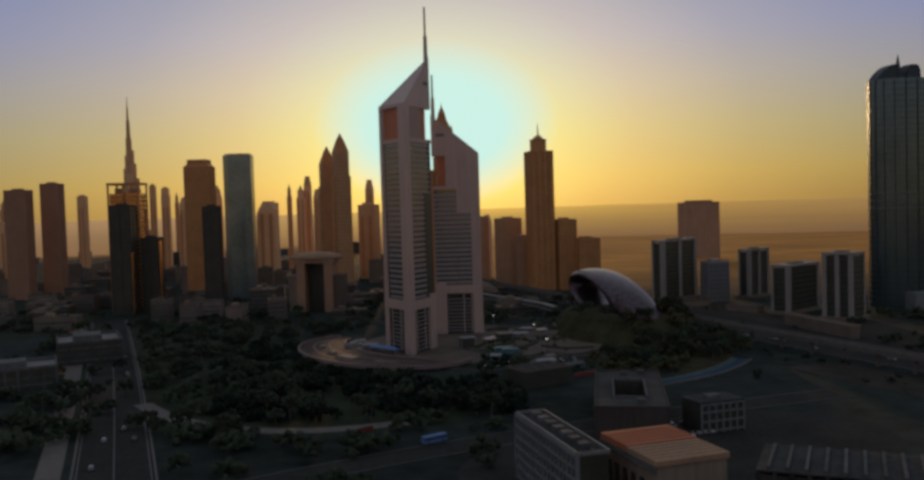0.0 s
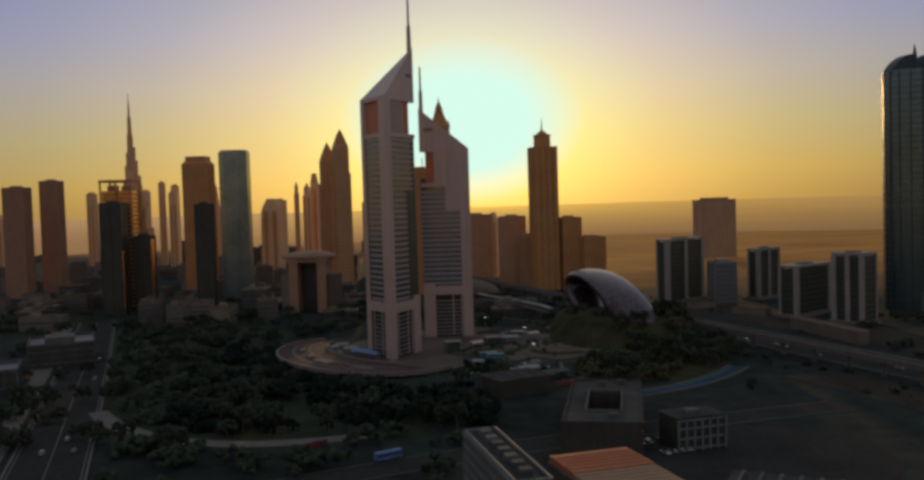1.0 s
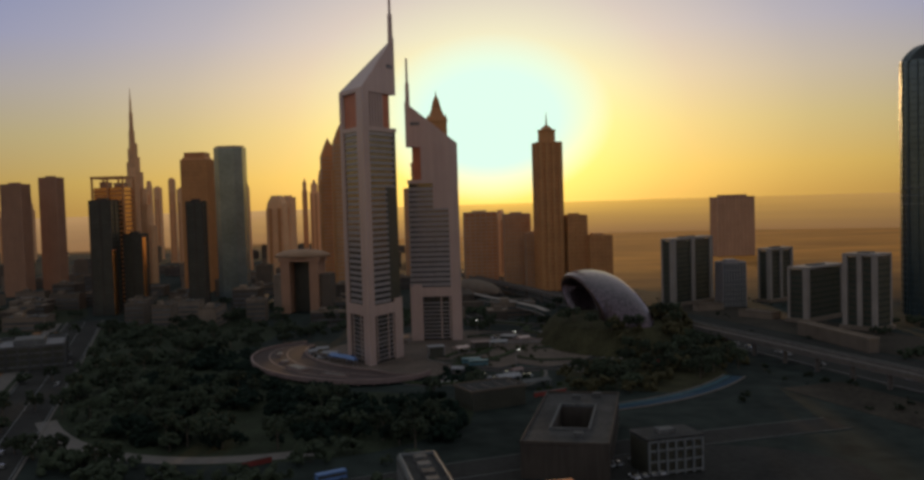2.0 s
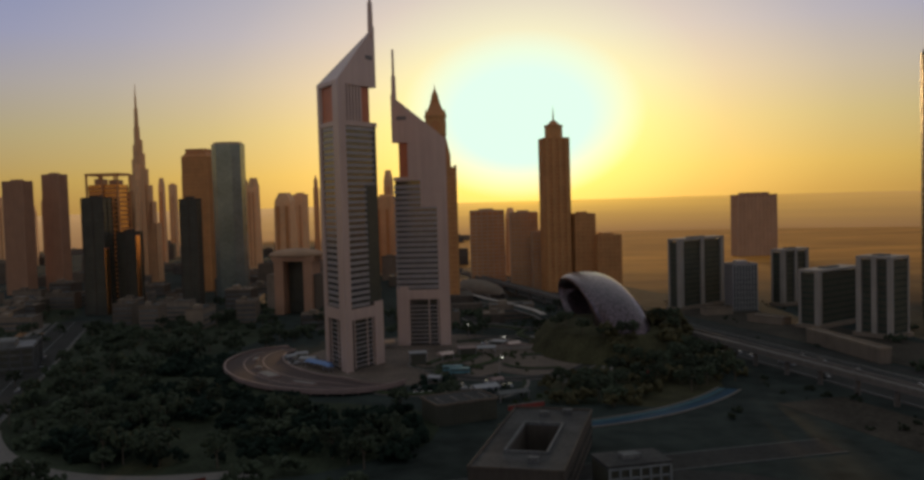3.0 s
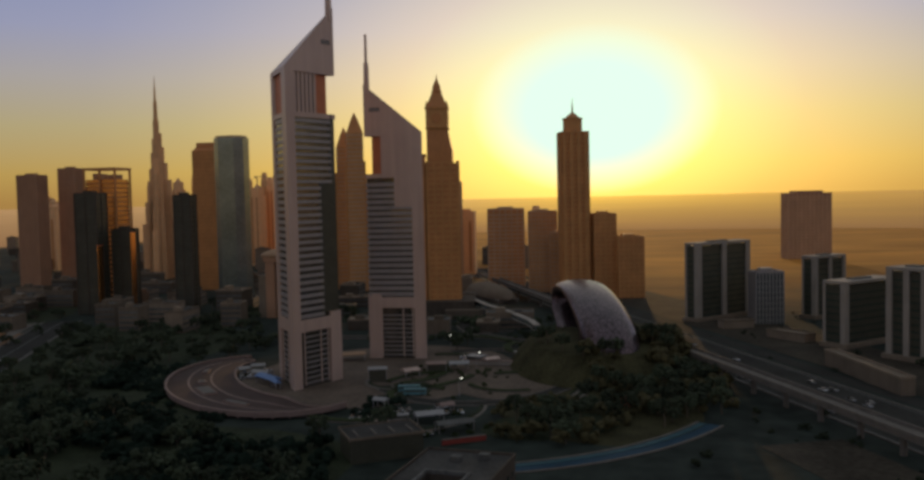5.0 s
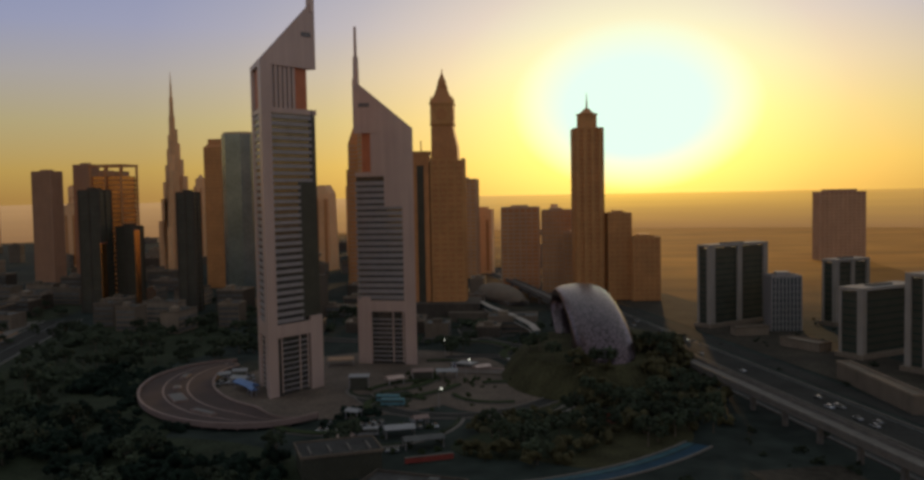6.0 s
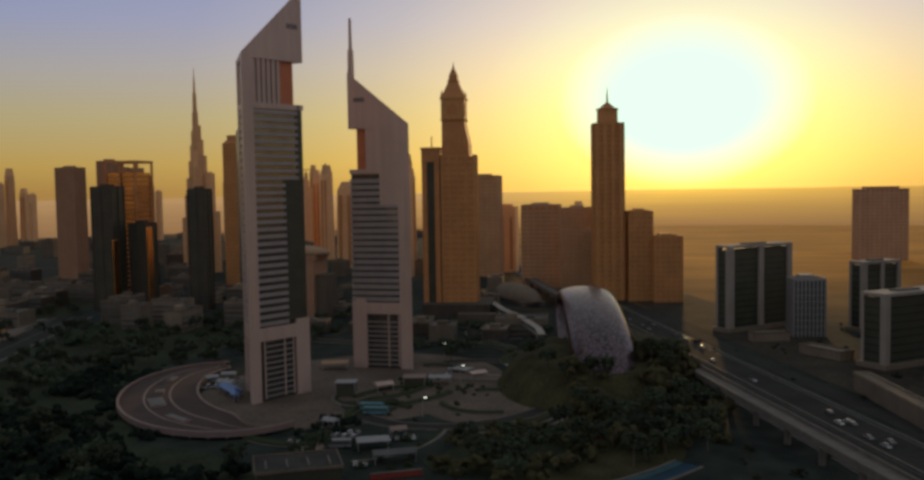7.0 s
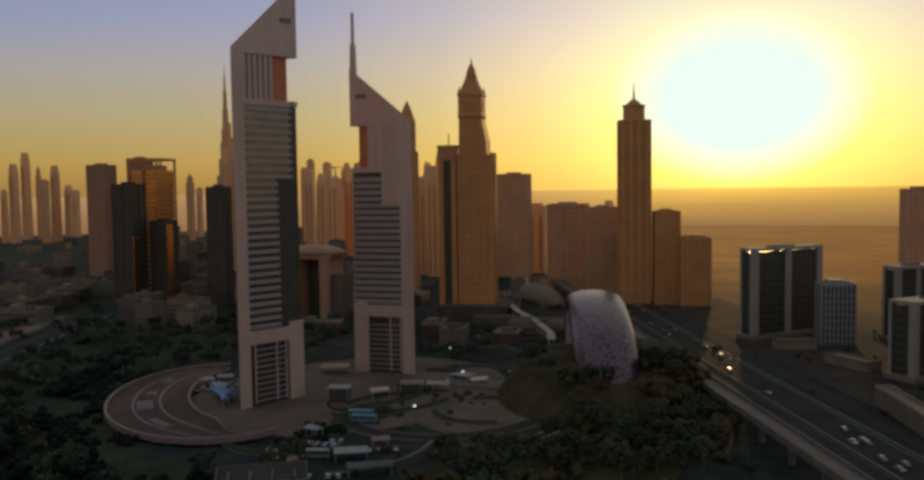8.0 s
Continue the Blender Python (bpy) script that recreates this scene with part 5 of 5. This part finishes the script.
scatter(34, -420, -110, 150, 330, 30, 5, (0, 1, 2, 3, 4, 6))
scatter(10, -60, 80, 150, 330, 22, 8, (0, 7, 8, 3))
scatter(60, -620, 60, 330, 700, 34, 5, (1, 2, 3, 4, 5, 6))
scatter(36, -1000, -60, 700, 1400, 50, 10, (1, 3, 4, 5))
for p in PROTOS:
    for o in list(p.children_recursive) + [p]:
        bpy.data.objects.remove(o)


# ---- far skyline ----
def far_tower(x, y, w, h, style):
    w = w * (0.72 if x < -600 else 0.88)
    root = thing("far_tower", x, y, 0, rnd.uniform(-20, 20), "hazy brown tower of the far skyline", "building", "far skyline towers")
    bm = bmesh.new()
    if style == 0:
        box(bm, -w / 2, w / 2, -w / 2, w / 2, 0, h)
    elif style == 1:
        box(bm, -w / 2, w / 2, -w / 2, w / 2, 0, h * 0.86)
        box(bm, -w * 0.36, w * 0.36, -w * 0.36, w * 0.36, h * 0.86, h * 0.95)
    else:
        taper(bm, 0, w, w, h * 0.9, w * 0.85, w * 0.85)
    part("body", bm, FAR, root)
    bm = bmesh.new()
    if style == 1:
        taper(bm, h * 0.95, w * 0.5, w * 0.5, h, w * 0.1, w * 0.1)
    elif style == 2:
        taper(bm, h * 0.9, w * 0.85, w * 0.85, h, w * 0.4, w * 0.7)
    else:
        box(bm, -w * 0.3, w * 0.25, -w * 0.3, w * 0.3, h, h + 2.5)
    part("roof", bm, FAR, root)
    for s in (-0.25, 0.25):
        boxpart("window_strip", STONE_BROWN, root, s * w - w * 0.08, s * w + w * 0.08, -w / 2 - 0.2, w / 2 + 0.2, 3, h * 0.84)
    return root


for x, y, w, h in ((-1028, 900, 18, 137), (-1101, 1000, 19, 161), (-1081, 1010, 10, 137), (-961, 900, 14, 107), (-986, 950, 18, 134), (-966, 960, 17, 99), (-896, 900, 12, 88), (-1056, 905, 13, 93),
                   (-741, 1000, 14, 116), (-793, 1100, 12, 90), (-471, 800, 17, 117), (-458, 825, 9, 126), (-310, 700, 17, 104), (-301, 722, 11, 113), (-278, 700, 14, 118), (-400, 800, 13, 112)):
    far_tower(x, y, w, h, rnd.randrange(3))
for x, y, w, h in ((-360, 760, 15, 107), (-362, 805, 16, 100), (-333, 780, 11, 121), (-565, 900, 14, 116), (-455, 905, 11, 130), (-450, 950, 13, 126), (-448, 1000, 8, 120), (-324, 800, 10, 124),
                   (-207, 600, 25, 96), (-211, 760, 8, 121), (-184, 700, 12, 117), (-178, 722, 11, 130), (-159, 680, 11, 111), (-78, 560, 23, 88), (-78, 575, 11, 118), (-124, 520, 12, 95)):
    far_tower(x, y, w, h, rnd.randrange(3))
for x, y, w, h in ((-104, 500, 12, 105), (-16, 562, 21, 67), (-220, 620, 13, 88), (62, 522, 11, 72), (-824, 1000, 17, 107), (-517, 1000, 12, 120), (-640, 760, 20, 92), (-600, 700, 16, 84), (-680, 860, 15, 96), (-560, 640, 22, 78), (-860, 1060, 20, 95), (-250, 820, 18, 96)):
    far_tower(x, y, w, h, rnd.randrange(3))


def crane(x, y, z, rot):
    root = thing("tower_crane", x, y, z, rot, "thin tower crane on an unfinished roof", "crane", "tower cranes")
    boxpart("mast", KERB, root, -0.5, 0.5, -0.5, 0.5, 0, 9)
    boxpart("jib", KERB, root, -4, 14, -0.35, 0.35, 9, 9.8)
    boxpart("counterweight", KERB, root, -4, -2.4, -0.7, 0.7, 7.6, 9)


crane(-310, 700, 104, 60)


# ---- trees ----
def tree(seed, h, spread):
    r = random.Random(seed)
    root = thing("tree", 0, 0, -500, 0, "dark leafy park tree in evening shade", "tree", "park trees")
    bm = bmesh.new()
    bmesh.ops.create_cone(bm, cap_ends=True, segments=7, radius1=0.32, radius2=0.16, depth=h * 0.55, matrix=pose(0, 0, h * 0.275))
    for i in range(5):
        a = 2 * math.pi * i / 5 + r.uniform(-0.4, 0.4)
        tip = Vector((math.cos(a) * spread * 0.55, math.sin(a) * spread * 0.55, h * r.uniform(0.62, 0.8)))
        base = Vector((0, 0, h * r.uniform(0.35, 0.5)))
        m = Matrix.Translation((tip + base) / 2) @ (tip - base).to_track_quat("Z", "Y").to_matrix().to_4x4()
        bmesh.ops.create_cone(bm, cap_ends=True, segments=5, radius1=0.14, radius2=0.06, depth=(tip - base).length, matrix=m)
    part("trunk", bm, BARK, root)
    bm = bmesh.new()
    for i in range(46):
        a, rr = r.uniform(0, 2 * math.pi), spread * math.sqrt(r.random())
        z = h * (0.5 + 0.5 * r.random() * (1 - 0.55 * (rr / spread) ** 2))
        s = r.uniform(0.5, 1.15) * spread * 0.24
        m = pose(rr * math.cos(a), rr * math.sin(a), z, r.uniform(0, 180), r.uniform(0, 180), 0) @ Matrix.Diagonal((s * r.uniform(0.8, 1.5), s * r.uniform(0.8, 1.3), s * 0.62, 1))
        g = bmesh.ops.create_icosphere(bm, subdivisions=1, radius=1, matrix=m)
        for v in g["verts"]:
            v.co += Vector((r.uniform(-1, 1), r.uniform(-1, 1), r.uniform(-1, 1))) * s * 0.28
    part("crown", bm, LEAF, root)
    return root


TREES = [tree(1, 8, 3.6), tree(2, 10, 4.4), tree(3, 6.5, 3.8), tree(4, 12, 4.0)]


def on_deck(x, y, margin=1.04):
    """Whether a place lies on or inside the crescent terrace, or close to it with a wider margin."""
    x0, y0, rx, ry, turn = DECK_OUTER
    c, s = math.cos(-turn), math.sin(-turn)
    px, py = (x - x0) * c - (y - y0) * s, (x - x0) * s + (y - y0) * c
    return (px / (rx * margin)) ** 2 + (py / (ry * margin)) ** 2 < 1 or math.hypot(x + 2, y - 14) < 34


def plant(n, x0, x1, y0, y1, gap, off=()):
    done = tries = 0
    spots = []
    while done < n and tries < n * 20:
        tries += 1
        x, y = rnd.uniform(x0, x1), rnd.uniform(y0, y1)
        ok = not on_deck(x, y, 1.5 if y < 0 else 1.1) and noise.noise(Vector((x * 0.02, y * 0.02, 5))) > -0.25 and all(math.hypot(x - a, y - b) > gap for a, b in spots)
        for line, w in ((HIGHWAY, 22), (LEFT_ROAD, 16), (CROSS, 10), (PARK_LOOP, 8), (RING, 6), (CANAL, 8)):
            ok = ok and all(math.hypot(x - p[0], y - p[1]) > w for p in line)
        for a, b, rad in off:
            ok = ok and math.hypot(x - a, y - b) > rad
        for a, b in placed:
            ok = ok and math.hypot(x - a, y - b) > 17
        if not ok:
            continue
        spots.append((x, y))
        z = mound_height(x, y) - 0.3
        copy_thing(rnd.choice(TREES), pose(x, y, z, 0, 0, rnd.uniform(0, 360)))
        done += 1


MUSEUM_FEET = tuple((130 + t * -0.342, 77.5 + t * 0.94, 11.5) for t in range(-44, 50, 8)) + ((151, 19, 10), (165, -80, 22), (186, -60, 24), (140, -104, 16), (180, -76, 20))
TOWER_FEET = ((-86, 230, 30), (4, 10, 26), (30, 84, 26), (95, -157, 38), (65, -92, 17), (57, -254, 30), (82, -264, 26), (-198, -60, 32), (-190, 20, 34), (-249, 247, 30), (-181, 254, 18))
plant(86, -165, -38, -190, 70, 5.6, TOWER_FEET)
plant(48, -80, 60, -160, -50, 5.6, TOWER_FEET)
plant(48, -240, -40, 60, 260, 7, TOWER_FEET)
plant(54, 100, 182, -80, 70, 5.4, MUSEUM_FEET + ((95, 20, 24),))
plant(14, 50, 120, 90, 230, 9, ((132, 84, 44), (72, 193, 12), (91, 151, 12), (55, 222, 12)))
plant(20, -360, -260, 110, 260, 10, TOWER_FEET)


def ball():
    """Corners and faces of a coarse ball, the seed of every leaf clump."""
    bm = bmesh.new()
    bmesh.ops.create_icosphere(bm, subdivisions=1, radius=1)
    bm.verts.ensure_lookup_table()
    out = [v.co.copy() for v in bm.verts], [[v.index for v in f.verts] for f in bm.faces]
    bm.free()
    return out


BALL = ball()


def woodland(n, areas, off, low=3.5, high=7.5, bare=-0.2, name="woodland", seed=77):
    """The closed canopy of the park between the single trees: many leafy clumps on short stems."""
    r = random.Random(seed)
    verts, faces = [], []
    done = tries = 0
    while done < n and tries < n * 30:
        tries += 1
        x0, x1, y0, y1 = r.choice(areas)
        x, y = r.uniform(x0, x1), r.uniform(y0, y1)
        ok = not on_deck(x, y) and noise.noise(Vector((x * 0.022, y * 0.022, 9))) > bare
        for line, w in ((HIGHWAY, 22), (LEFT_ROAD, 17), (CROSS, 11), (PARK_LOOP, 8), (RING, 6), (CANAL, 9)):
            ok = ok and all(math.hypot(x - p[0], y - p[1]) > w for p in line)
        ok = ok and all(math.hypot(x - a, y - b) > rad for a, b, rad in off) and all(math.hypot(x - a, y - b) > 15 for a, b in placed)
        if not ok:
            continue
        h = r.uniform(low, high)
        w = h * r.uniform(0.45, 0.7)
        if on_deck(x, y, 1.45):
            h, w = h * 0.42, w * 0.8
        z = mound_height(x, y) - 0.3
        k = len(verts)
        for zz, rad in ((z, 0.25), (z + h * 0.6, 0.15)):
            verts += [Vector((x + rad * math.cos(2.094 * q), y + rad * math.sin(2.094 * q), zz)) for q in range(3)]
        faces += [(k, k + 1, k + 4, k + 3), (k + 1, k + 2, k + 5, k + 4), (k + 2, k, k + 3, k + 5)]
        for i in range(10):
            a, q = r.uniform(0, 2 * math.pi), w * math.sqrt(r.random())
            s = r.uniform(0.3, 0.55) * w
            m = pose(x + q * math.cos(a), y + q * math.sin(a), z + h * r.uniform(0.45, 1.0) * (1 - 0.3 * q / w), r.uniform(0, 180), r.uniform(0, 180), 0) @ Matrix.Diagonal((s * r.uniform(0.7, 1.3), s, s * 0.6, 1))
            k = len(verts)
            verts += [m @ v + Vector((r.uniform(-1, 1), r.uniform(-1, 1), r.uniform(-1, 1))) * s * 0.25 for v in BALL[0]]
            faces += [tuple(k + t for t in f) for f in BALL[1]]
        done += 1
    me = bpy.data.meshes.new(name)
    me.from_pydata(verts, [], faces)
    return me


def stand(name, me, m, label, category):
    me.materials.append(m)
    return tagged(new(name, me), label, category, kind="stuff")


WOOD_OFF = TOWER_FEET + MUSEUM_FEET + ((95, 20, 30),)
for areas, n in ((((-165, -45, -190, 60),), 120), (((-75, 55, -150, -20), (-95, -50, -60, 40)), 420), (((96, 185, -85, 62), (100, 185, 0, 70)), 130), (((-240, -40, 60, 250),), 90), (((-75, 45, -270, -160), (-40, 40, -330, -230)), 110)):
    east = areas[0][0] > 50
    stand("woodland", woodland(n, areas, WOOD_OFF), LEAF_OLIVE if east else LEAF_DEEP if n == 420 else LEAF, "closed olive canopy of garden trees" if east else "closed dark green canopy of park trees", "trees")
stand("shrubs", woodland(120, ((20, 112, -75, 70), (60, 115, 60, 200)), ((4, 10, 22), (30, 84, 22), (70, -96, 14)), 0.9, 2.4, -0.05, "shrubs", 5), HEDGE, "scattered low green shrubs on the plaza", "shrubs")
stand("woodland", woodland(110, ((-60, 75, 125, 235),), TOWER_FEET + ((18, 247, 34), (3, 242, 14)), 2.5, 5.0, -0.2, "woodland", 31), LEAF, "dark low trees between the slip roads", "trees")
stand("shrubs", woodland(110, ((150, 330, -120, 260),), ((285, 92, 24), (262, 40, 26), (270, 130, 30), (205, 215, 30), (235, 215, 24), (280, 235, 24), (237, 144, 16)), 1.0, 3.0, 0.0, "shrubs", 6), LEAF, "scattered dark scrub beside the highway", "shrubs")
stand("woodland", woodland(80, ((262, 350, -110, 8), (275, 350, 60, 105)), ((358, 150, 30), (285, 92, 24), (262, 40, 20)), 3, 6, -0.2, "woodland", 21), LEAF, "dark trees at the foot of the glass tower", "trees")
stand("woodland", woodland(90, ((-330, -140, -150, 200),), TOWER_FEET, 3.5, 7.0, -0.1, "woodland", 8), LEAF, "dark green trees beside the avenue", "trees")
for p in TREES:
    for o in list(p.children_recursive) + [p]:
        bpy.data.objects.remove(o)


# ---- planting beds and lamps on the plaza ----
def hedge_bed(x, y, r0, r1, a0, a1):
    """A curved clipped hedge inside a pale kerb."""
    root = thing("hedge_bed", x, y, 0, 0, "curved clipped hedge in a pale kerb", "hedge", "hedges on the plaza")
    for nm, ra, rb, z, m in (("kerb", r0 - 0.4, r1 + 0.4, 0.55, KERB), ("hedge", r0, r1, 1.1, HEDGE)):
        bm = bmesh.new()
        rows = []
        for i in range(17):
            a = radians(a0 + (a1 - a0) * i / 16)
            rows.append([bm.verts.new((r * math.cos(a), r * math.sin(a), zz + (0.15 * noise.noise(Vector((i, r, x))) if zz else 0))) for r, zz in ((rb, z), (ra, z), (ra, 0), (rb, 0))])
        for p, q in zip(rows, rows[1:]):
            for k in range(4):
                bm.faces.new((p[k], p[(k + 1) % 4], q[(k + 1) % 4], q[k]))
        bm.faces.new(rows[0])
        bm.faces.new(rows[-1][::-1])
        part(nm, bm, m, root)


for x, y, r0, r1, a0, a1 in ((95, 20, 18, 21, 40, 120), (95, 20, 18, 20, 200, 300), (60, -8, 12, 15, 60, 220), (30, 40, 30, 33, -60, 20), (30, 40, 44, 47, -70, -10),
                            (55, 70, 14, 17, -30, 120), (70, 10, 30, 33, 100, 170), (110, 110, 26, 30, 150, 250), (60, 120, 20, 24, 20, 140), (40, -30, 22, 25, 200, 300)):
    hedge_bed(x, y, r0, r1, a0, a1)


def street_lamp(x, y):
    root = thing("street_lamp", x, y, 0, rnd.uniform(0, 360), "slim grey street lamp, already lit", "street lamp", "lit street lamps")
    bm = bmesh.new()
    bmesh.ops.create_cone(bm, cap_ends=True, segments=8, radius1=0.16, radius2=0.09, depth=8, matrix=pose(0, 0, 4))
    part("pole", bm, ALU_DARK, root)
    boxpart("arm", ALU_DARK, root, 0, 1.5, -0.08, 0.08, 7.9, 8.05)
    bm = bmesh.new()
    taper(bm, 7.62, 0.8, 0.5, 7.9, 0.9, 0.6, 1.5)
    part("lamp_head", bm, LIT, root, "lit lamp head")


for x, y in ((74, 52), (76, -8), (52, 102)):
    street_lamp(x, y)


def kiosk(x, y, rot, w, d, h, roof, label, z=0.1):
    """A small flat or pitched pavilion with glazed sides."""
    root = thing("kiosk", x, y, z, rot, label, "kiosk", "kiosks on the plaza")
    boxpart("body", GLASS_DULL, root, -w / 2, w / 2, -d / 2, d / 2, 0, h)
    boxpart("roof", roof, root, -w / 2 - 0.5, w / 2 + 0.5, -d / 2 - 0.5, d / 2 + 0.5, h, h + 0.4)
    for sx in (-1, 1):
        boxpart("post", ALU_DARK, root, sx * w / 2 - 0.15, sx * w / 2 + 0.15, -d / 2 - 0.3, -d / 2, 0, h)


kiosk(33, 20, 15, 8, 6, 5.5, PALE_SHEET, "white glazed kiosk with pale roof")
kiosk(72, 64, -20, 8, 6, 3.6, PALE_SHEET, "small pavilion with pale roof")
kiosk(96, 74, 30, 10, 7, 4.0, PALE_SHEET, "pavilion with pale roof near the mound")
kiosk(104, 86, 60, 7, 5, 3.5, RIM, "pavilion with pinkish roof near the mound")
kiosk(56, 42, 15, 9, 7, 4.0, RIM, "low pavilion with pinkish roof on the plaza")
for x, y, rot, w, lab in ((90, -77, 30, 16, "low red site hoarding by the street"), (-8, -172, 40, 10, "low red barrier beside the street")):
    hb = thing("hoarding", x, y, 0.1, rot, lab, "hoarding", "red hoardings")
    boxpart("sheet", RED_SHEET, hb, -w / 2, w / 2, -0.3, 0.3, 0, 1.8)
    boxpart("top_rail", KERB, hb, -w / 2, w / 2, -0.4, 0.4, 1.8, 2.0)
gate = thing("gate_building", -86, 230, 0, -6, "pale gate-shaped building with low reddish dome", "building")
for x in (-14, 9):
    boxpart("leg", MAUVE, gate, x - 3.5, x + 3.5, -9, 9, 0, 40)
for x in (-20, 16):
    boxpart("wing", PLASTER, gate, x - 5, x + 5, -6, 8, 0, 30)
boxpart("recess", GLASS_DULL, gate, -10.5, 5.5, 2, 8, 0, 40)
boxpart("lintel", MAUVE, gate, -19, 14, -9.4, 9.4, 40, 43)
bm = bmesh.new()
for z0, z1, r0, r1 in ((43, 44.6, 22, 22.6), (44.6, 46.6, 22.6, 19.5), (46.6, 48.4, 19.5, 13), (48.4, 49.2, 13, 5)):
    bmesh.ops.create_cone(bm, cap_ends=True, segments=32, radius1=r0, radius2=r1, depth=z1 - z0, matrix=pose(-2.5, 0, (z0 + z1) / 2) @ Matrix.Diagonal((1, 0.5, 1, 1)))
part("dome_roof", bm, ROOF_TAN, gate)
# A bare sandy lot beside the avenue, its orange evening light in the colour
patch("ground_lot", [(-262, 150), (-232, 146), (-196, 40), (-178, -30), (-190, -28), (-226, 60)], 0.07, SAND_LOT, "bare sandy lot with painted orange light beside the avenue", "lot")


# ---- cars ----
def car():
    root = thing("car", 0, 0, -500, 0, "small parked or passing car on asphalt", "car", "cars on the roads")
    bm = bmesh.new()
    taper(bm, 0.35, 4.3, 1.75, 0.85, 4.2, 1.7)
    part("body", bm, CAR_PAINT, root)
    bm = bmesh.new()
    taper(bm, 0.85, 2.6, 1.6, 1.4, 1.7, 1.35, -0.2)
    part("cabin", bm, GLASS, root)
    bm = bmesh.new()
    bmesh.ops.create_cone(bm, cap_ends=True, segments=10, radius1=0.33, radius2=0.33, depth=0.22, matrix=pose(0, 0, 0, 90))
    me = mesh_of("wheel", bm, RUBBER)
    for x in (-1.35, 1.35):
        for y in (-0.8, 0.8):
            again("wheel", me, root, x, y, 0.33)
    return root


def bus(x, y, rot, m, label):
    root = thing("bus", x, y, 0.13, rot, label, "bus", "buses and vans")
    bm = bmesh.new()
    taper(bm, 0.45, 9.5, 2.4, 2.9, 9.4, 2.3)
    part("body", bm, m, root)
    boxpart("window_band", GLASS_DULL, root, -4.5, 4.5, -1.24, 1.24, 1.5, 2.3)
    bm = bmesh.new()
    bmesh.ops.create_cone(bm, cap_ends=True, segments=10, radius1=0.45, radius2=0.45, depth=0.3, matrix=pose(0, 0, 0, 90))
    me = mesh_of("wheel", bm, RUBBER)
    for wx in (-3, 3):
        for wy in (-1.1, 1.1):
            again("wheel", me, root, wx, wy, 0.45)


bus(19.7, -189.3, 35, BLUE_SHEET, "blue bus on the dark street")
for x, y in ((53, -2), (57, -8)):
    bus(x, y, 8, TEAL_PAINT, "teal coach parked on the plaza")
for i, (x, y, r) in enumerate(((60, -52, 15), (100, 70, 60))):
    bus(x, y, r, PALE_SHEET, "pale parked bus beside the plaza")


CAR = car()
for i in range(34):
    k = rnd.randrange(3, 11)
    t = rnd.random()
    lane = rnd.choice((-13, -9, -5, 5, 9, 13))
    ln = offset(HIGHWAY, lane)
    x, y = lerp(ln[k], ln[k + 1], t)
    ang = math.degrees(math.atan2(ln[k + 1][1] - ln[k][1], ln[k + 1][0] - ln[k][0]))
    copy_thing(CAR, pose(x, y, 0.13, 0, 0, ang + (180 if lane < 0 else 0)))
for i in range(11):
    copy_thing(CAR, pose(-36 + (i % 4) * 4.4 + rnd.uniform(-0.8, 0.8), 17 + (i // 4) * 7.5 + (i % 4) * 2.2, 0.1, 0, 0, rnd.choice((25, 40, 115)) + rnd.uniform(-8, 8)))
for i in range(14):
    copy_thing(CAR, pose(42 + (i % 7) * 3.2, -40 - (i // 7) * 9, 0.1, 0, 0, 82))
for row, (x0, y0, rot) in enumerate(((60, -74, 20), (66, -44, 25), (58, -36, 25), (52, -84, 20), (110, -190, 25), (104, -178, 25), (66, 62, 100))):
    for i in range(7):
        if rnd.random() < 0.8:
            v = Euler((0, 0, radians(rot))).to_matrix() @ Vector((i * 2.9, 0, 0))
            copy_thing(CAR, pose(x0 + v.x, y0 + v.y, 0.12, 0, 0, rot + 90))
for i in range(10):
    k = rnd.randrange(2, 12)
    ln = offset(LEFT_ROAD, rnd.choice((-7, -3.5, 3.5, 7)))
    x, y = lerp(ln[k], ln[k + 1], rnd.random())
    copy_thing(CAR, pose(x, y, 0.13, 0, 0, math.degrees(math.atan2(ln[k + 1][1] - ln[k][1], ln[k + 1][0] - ln[k][0]))))
for o in list(CAR.children_recursive) + [CAR]:
    bpy.data.objects.remove(o)
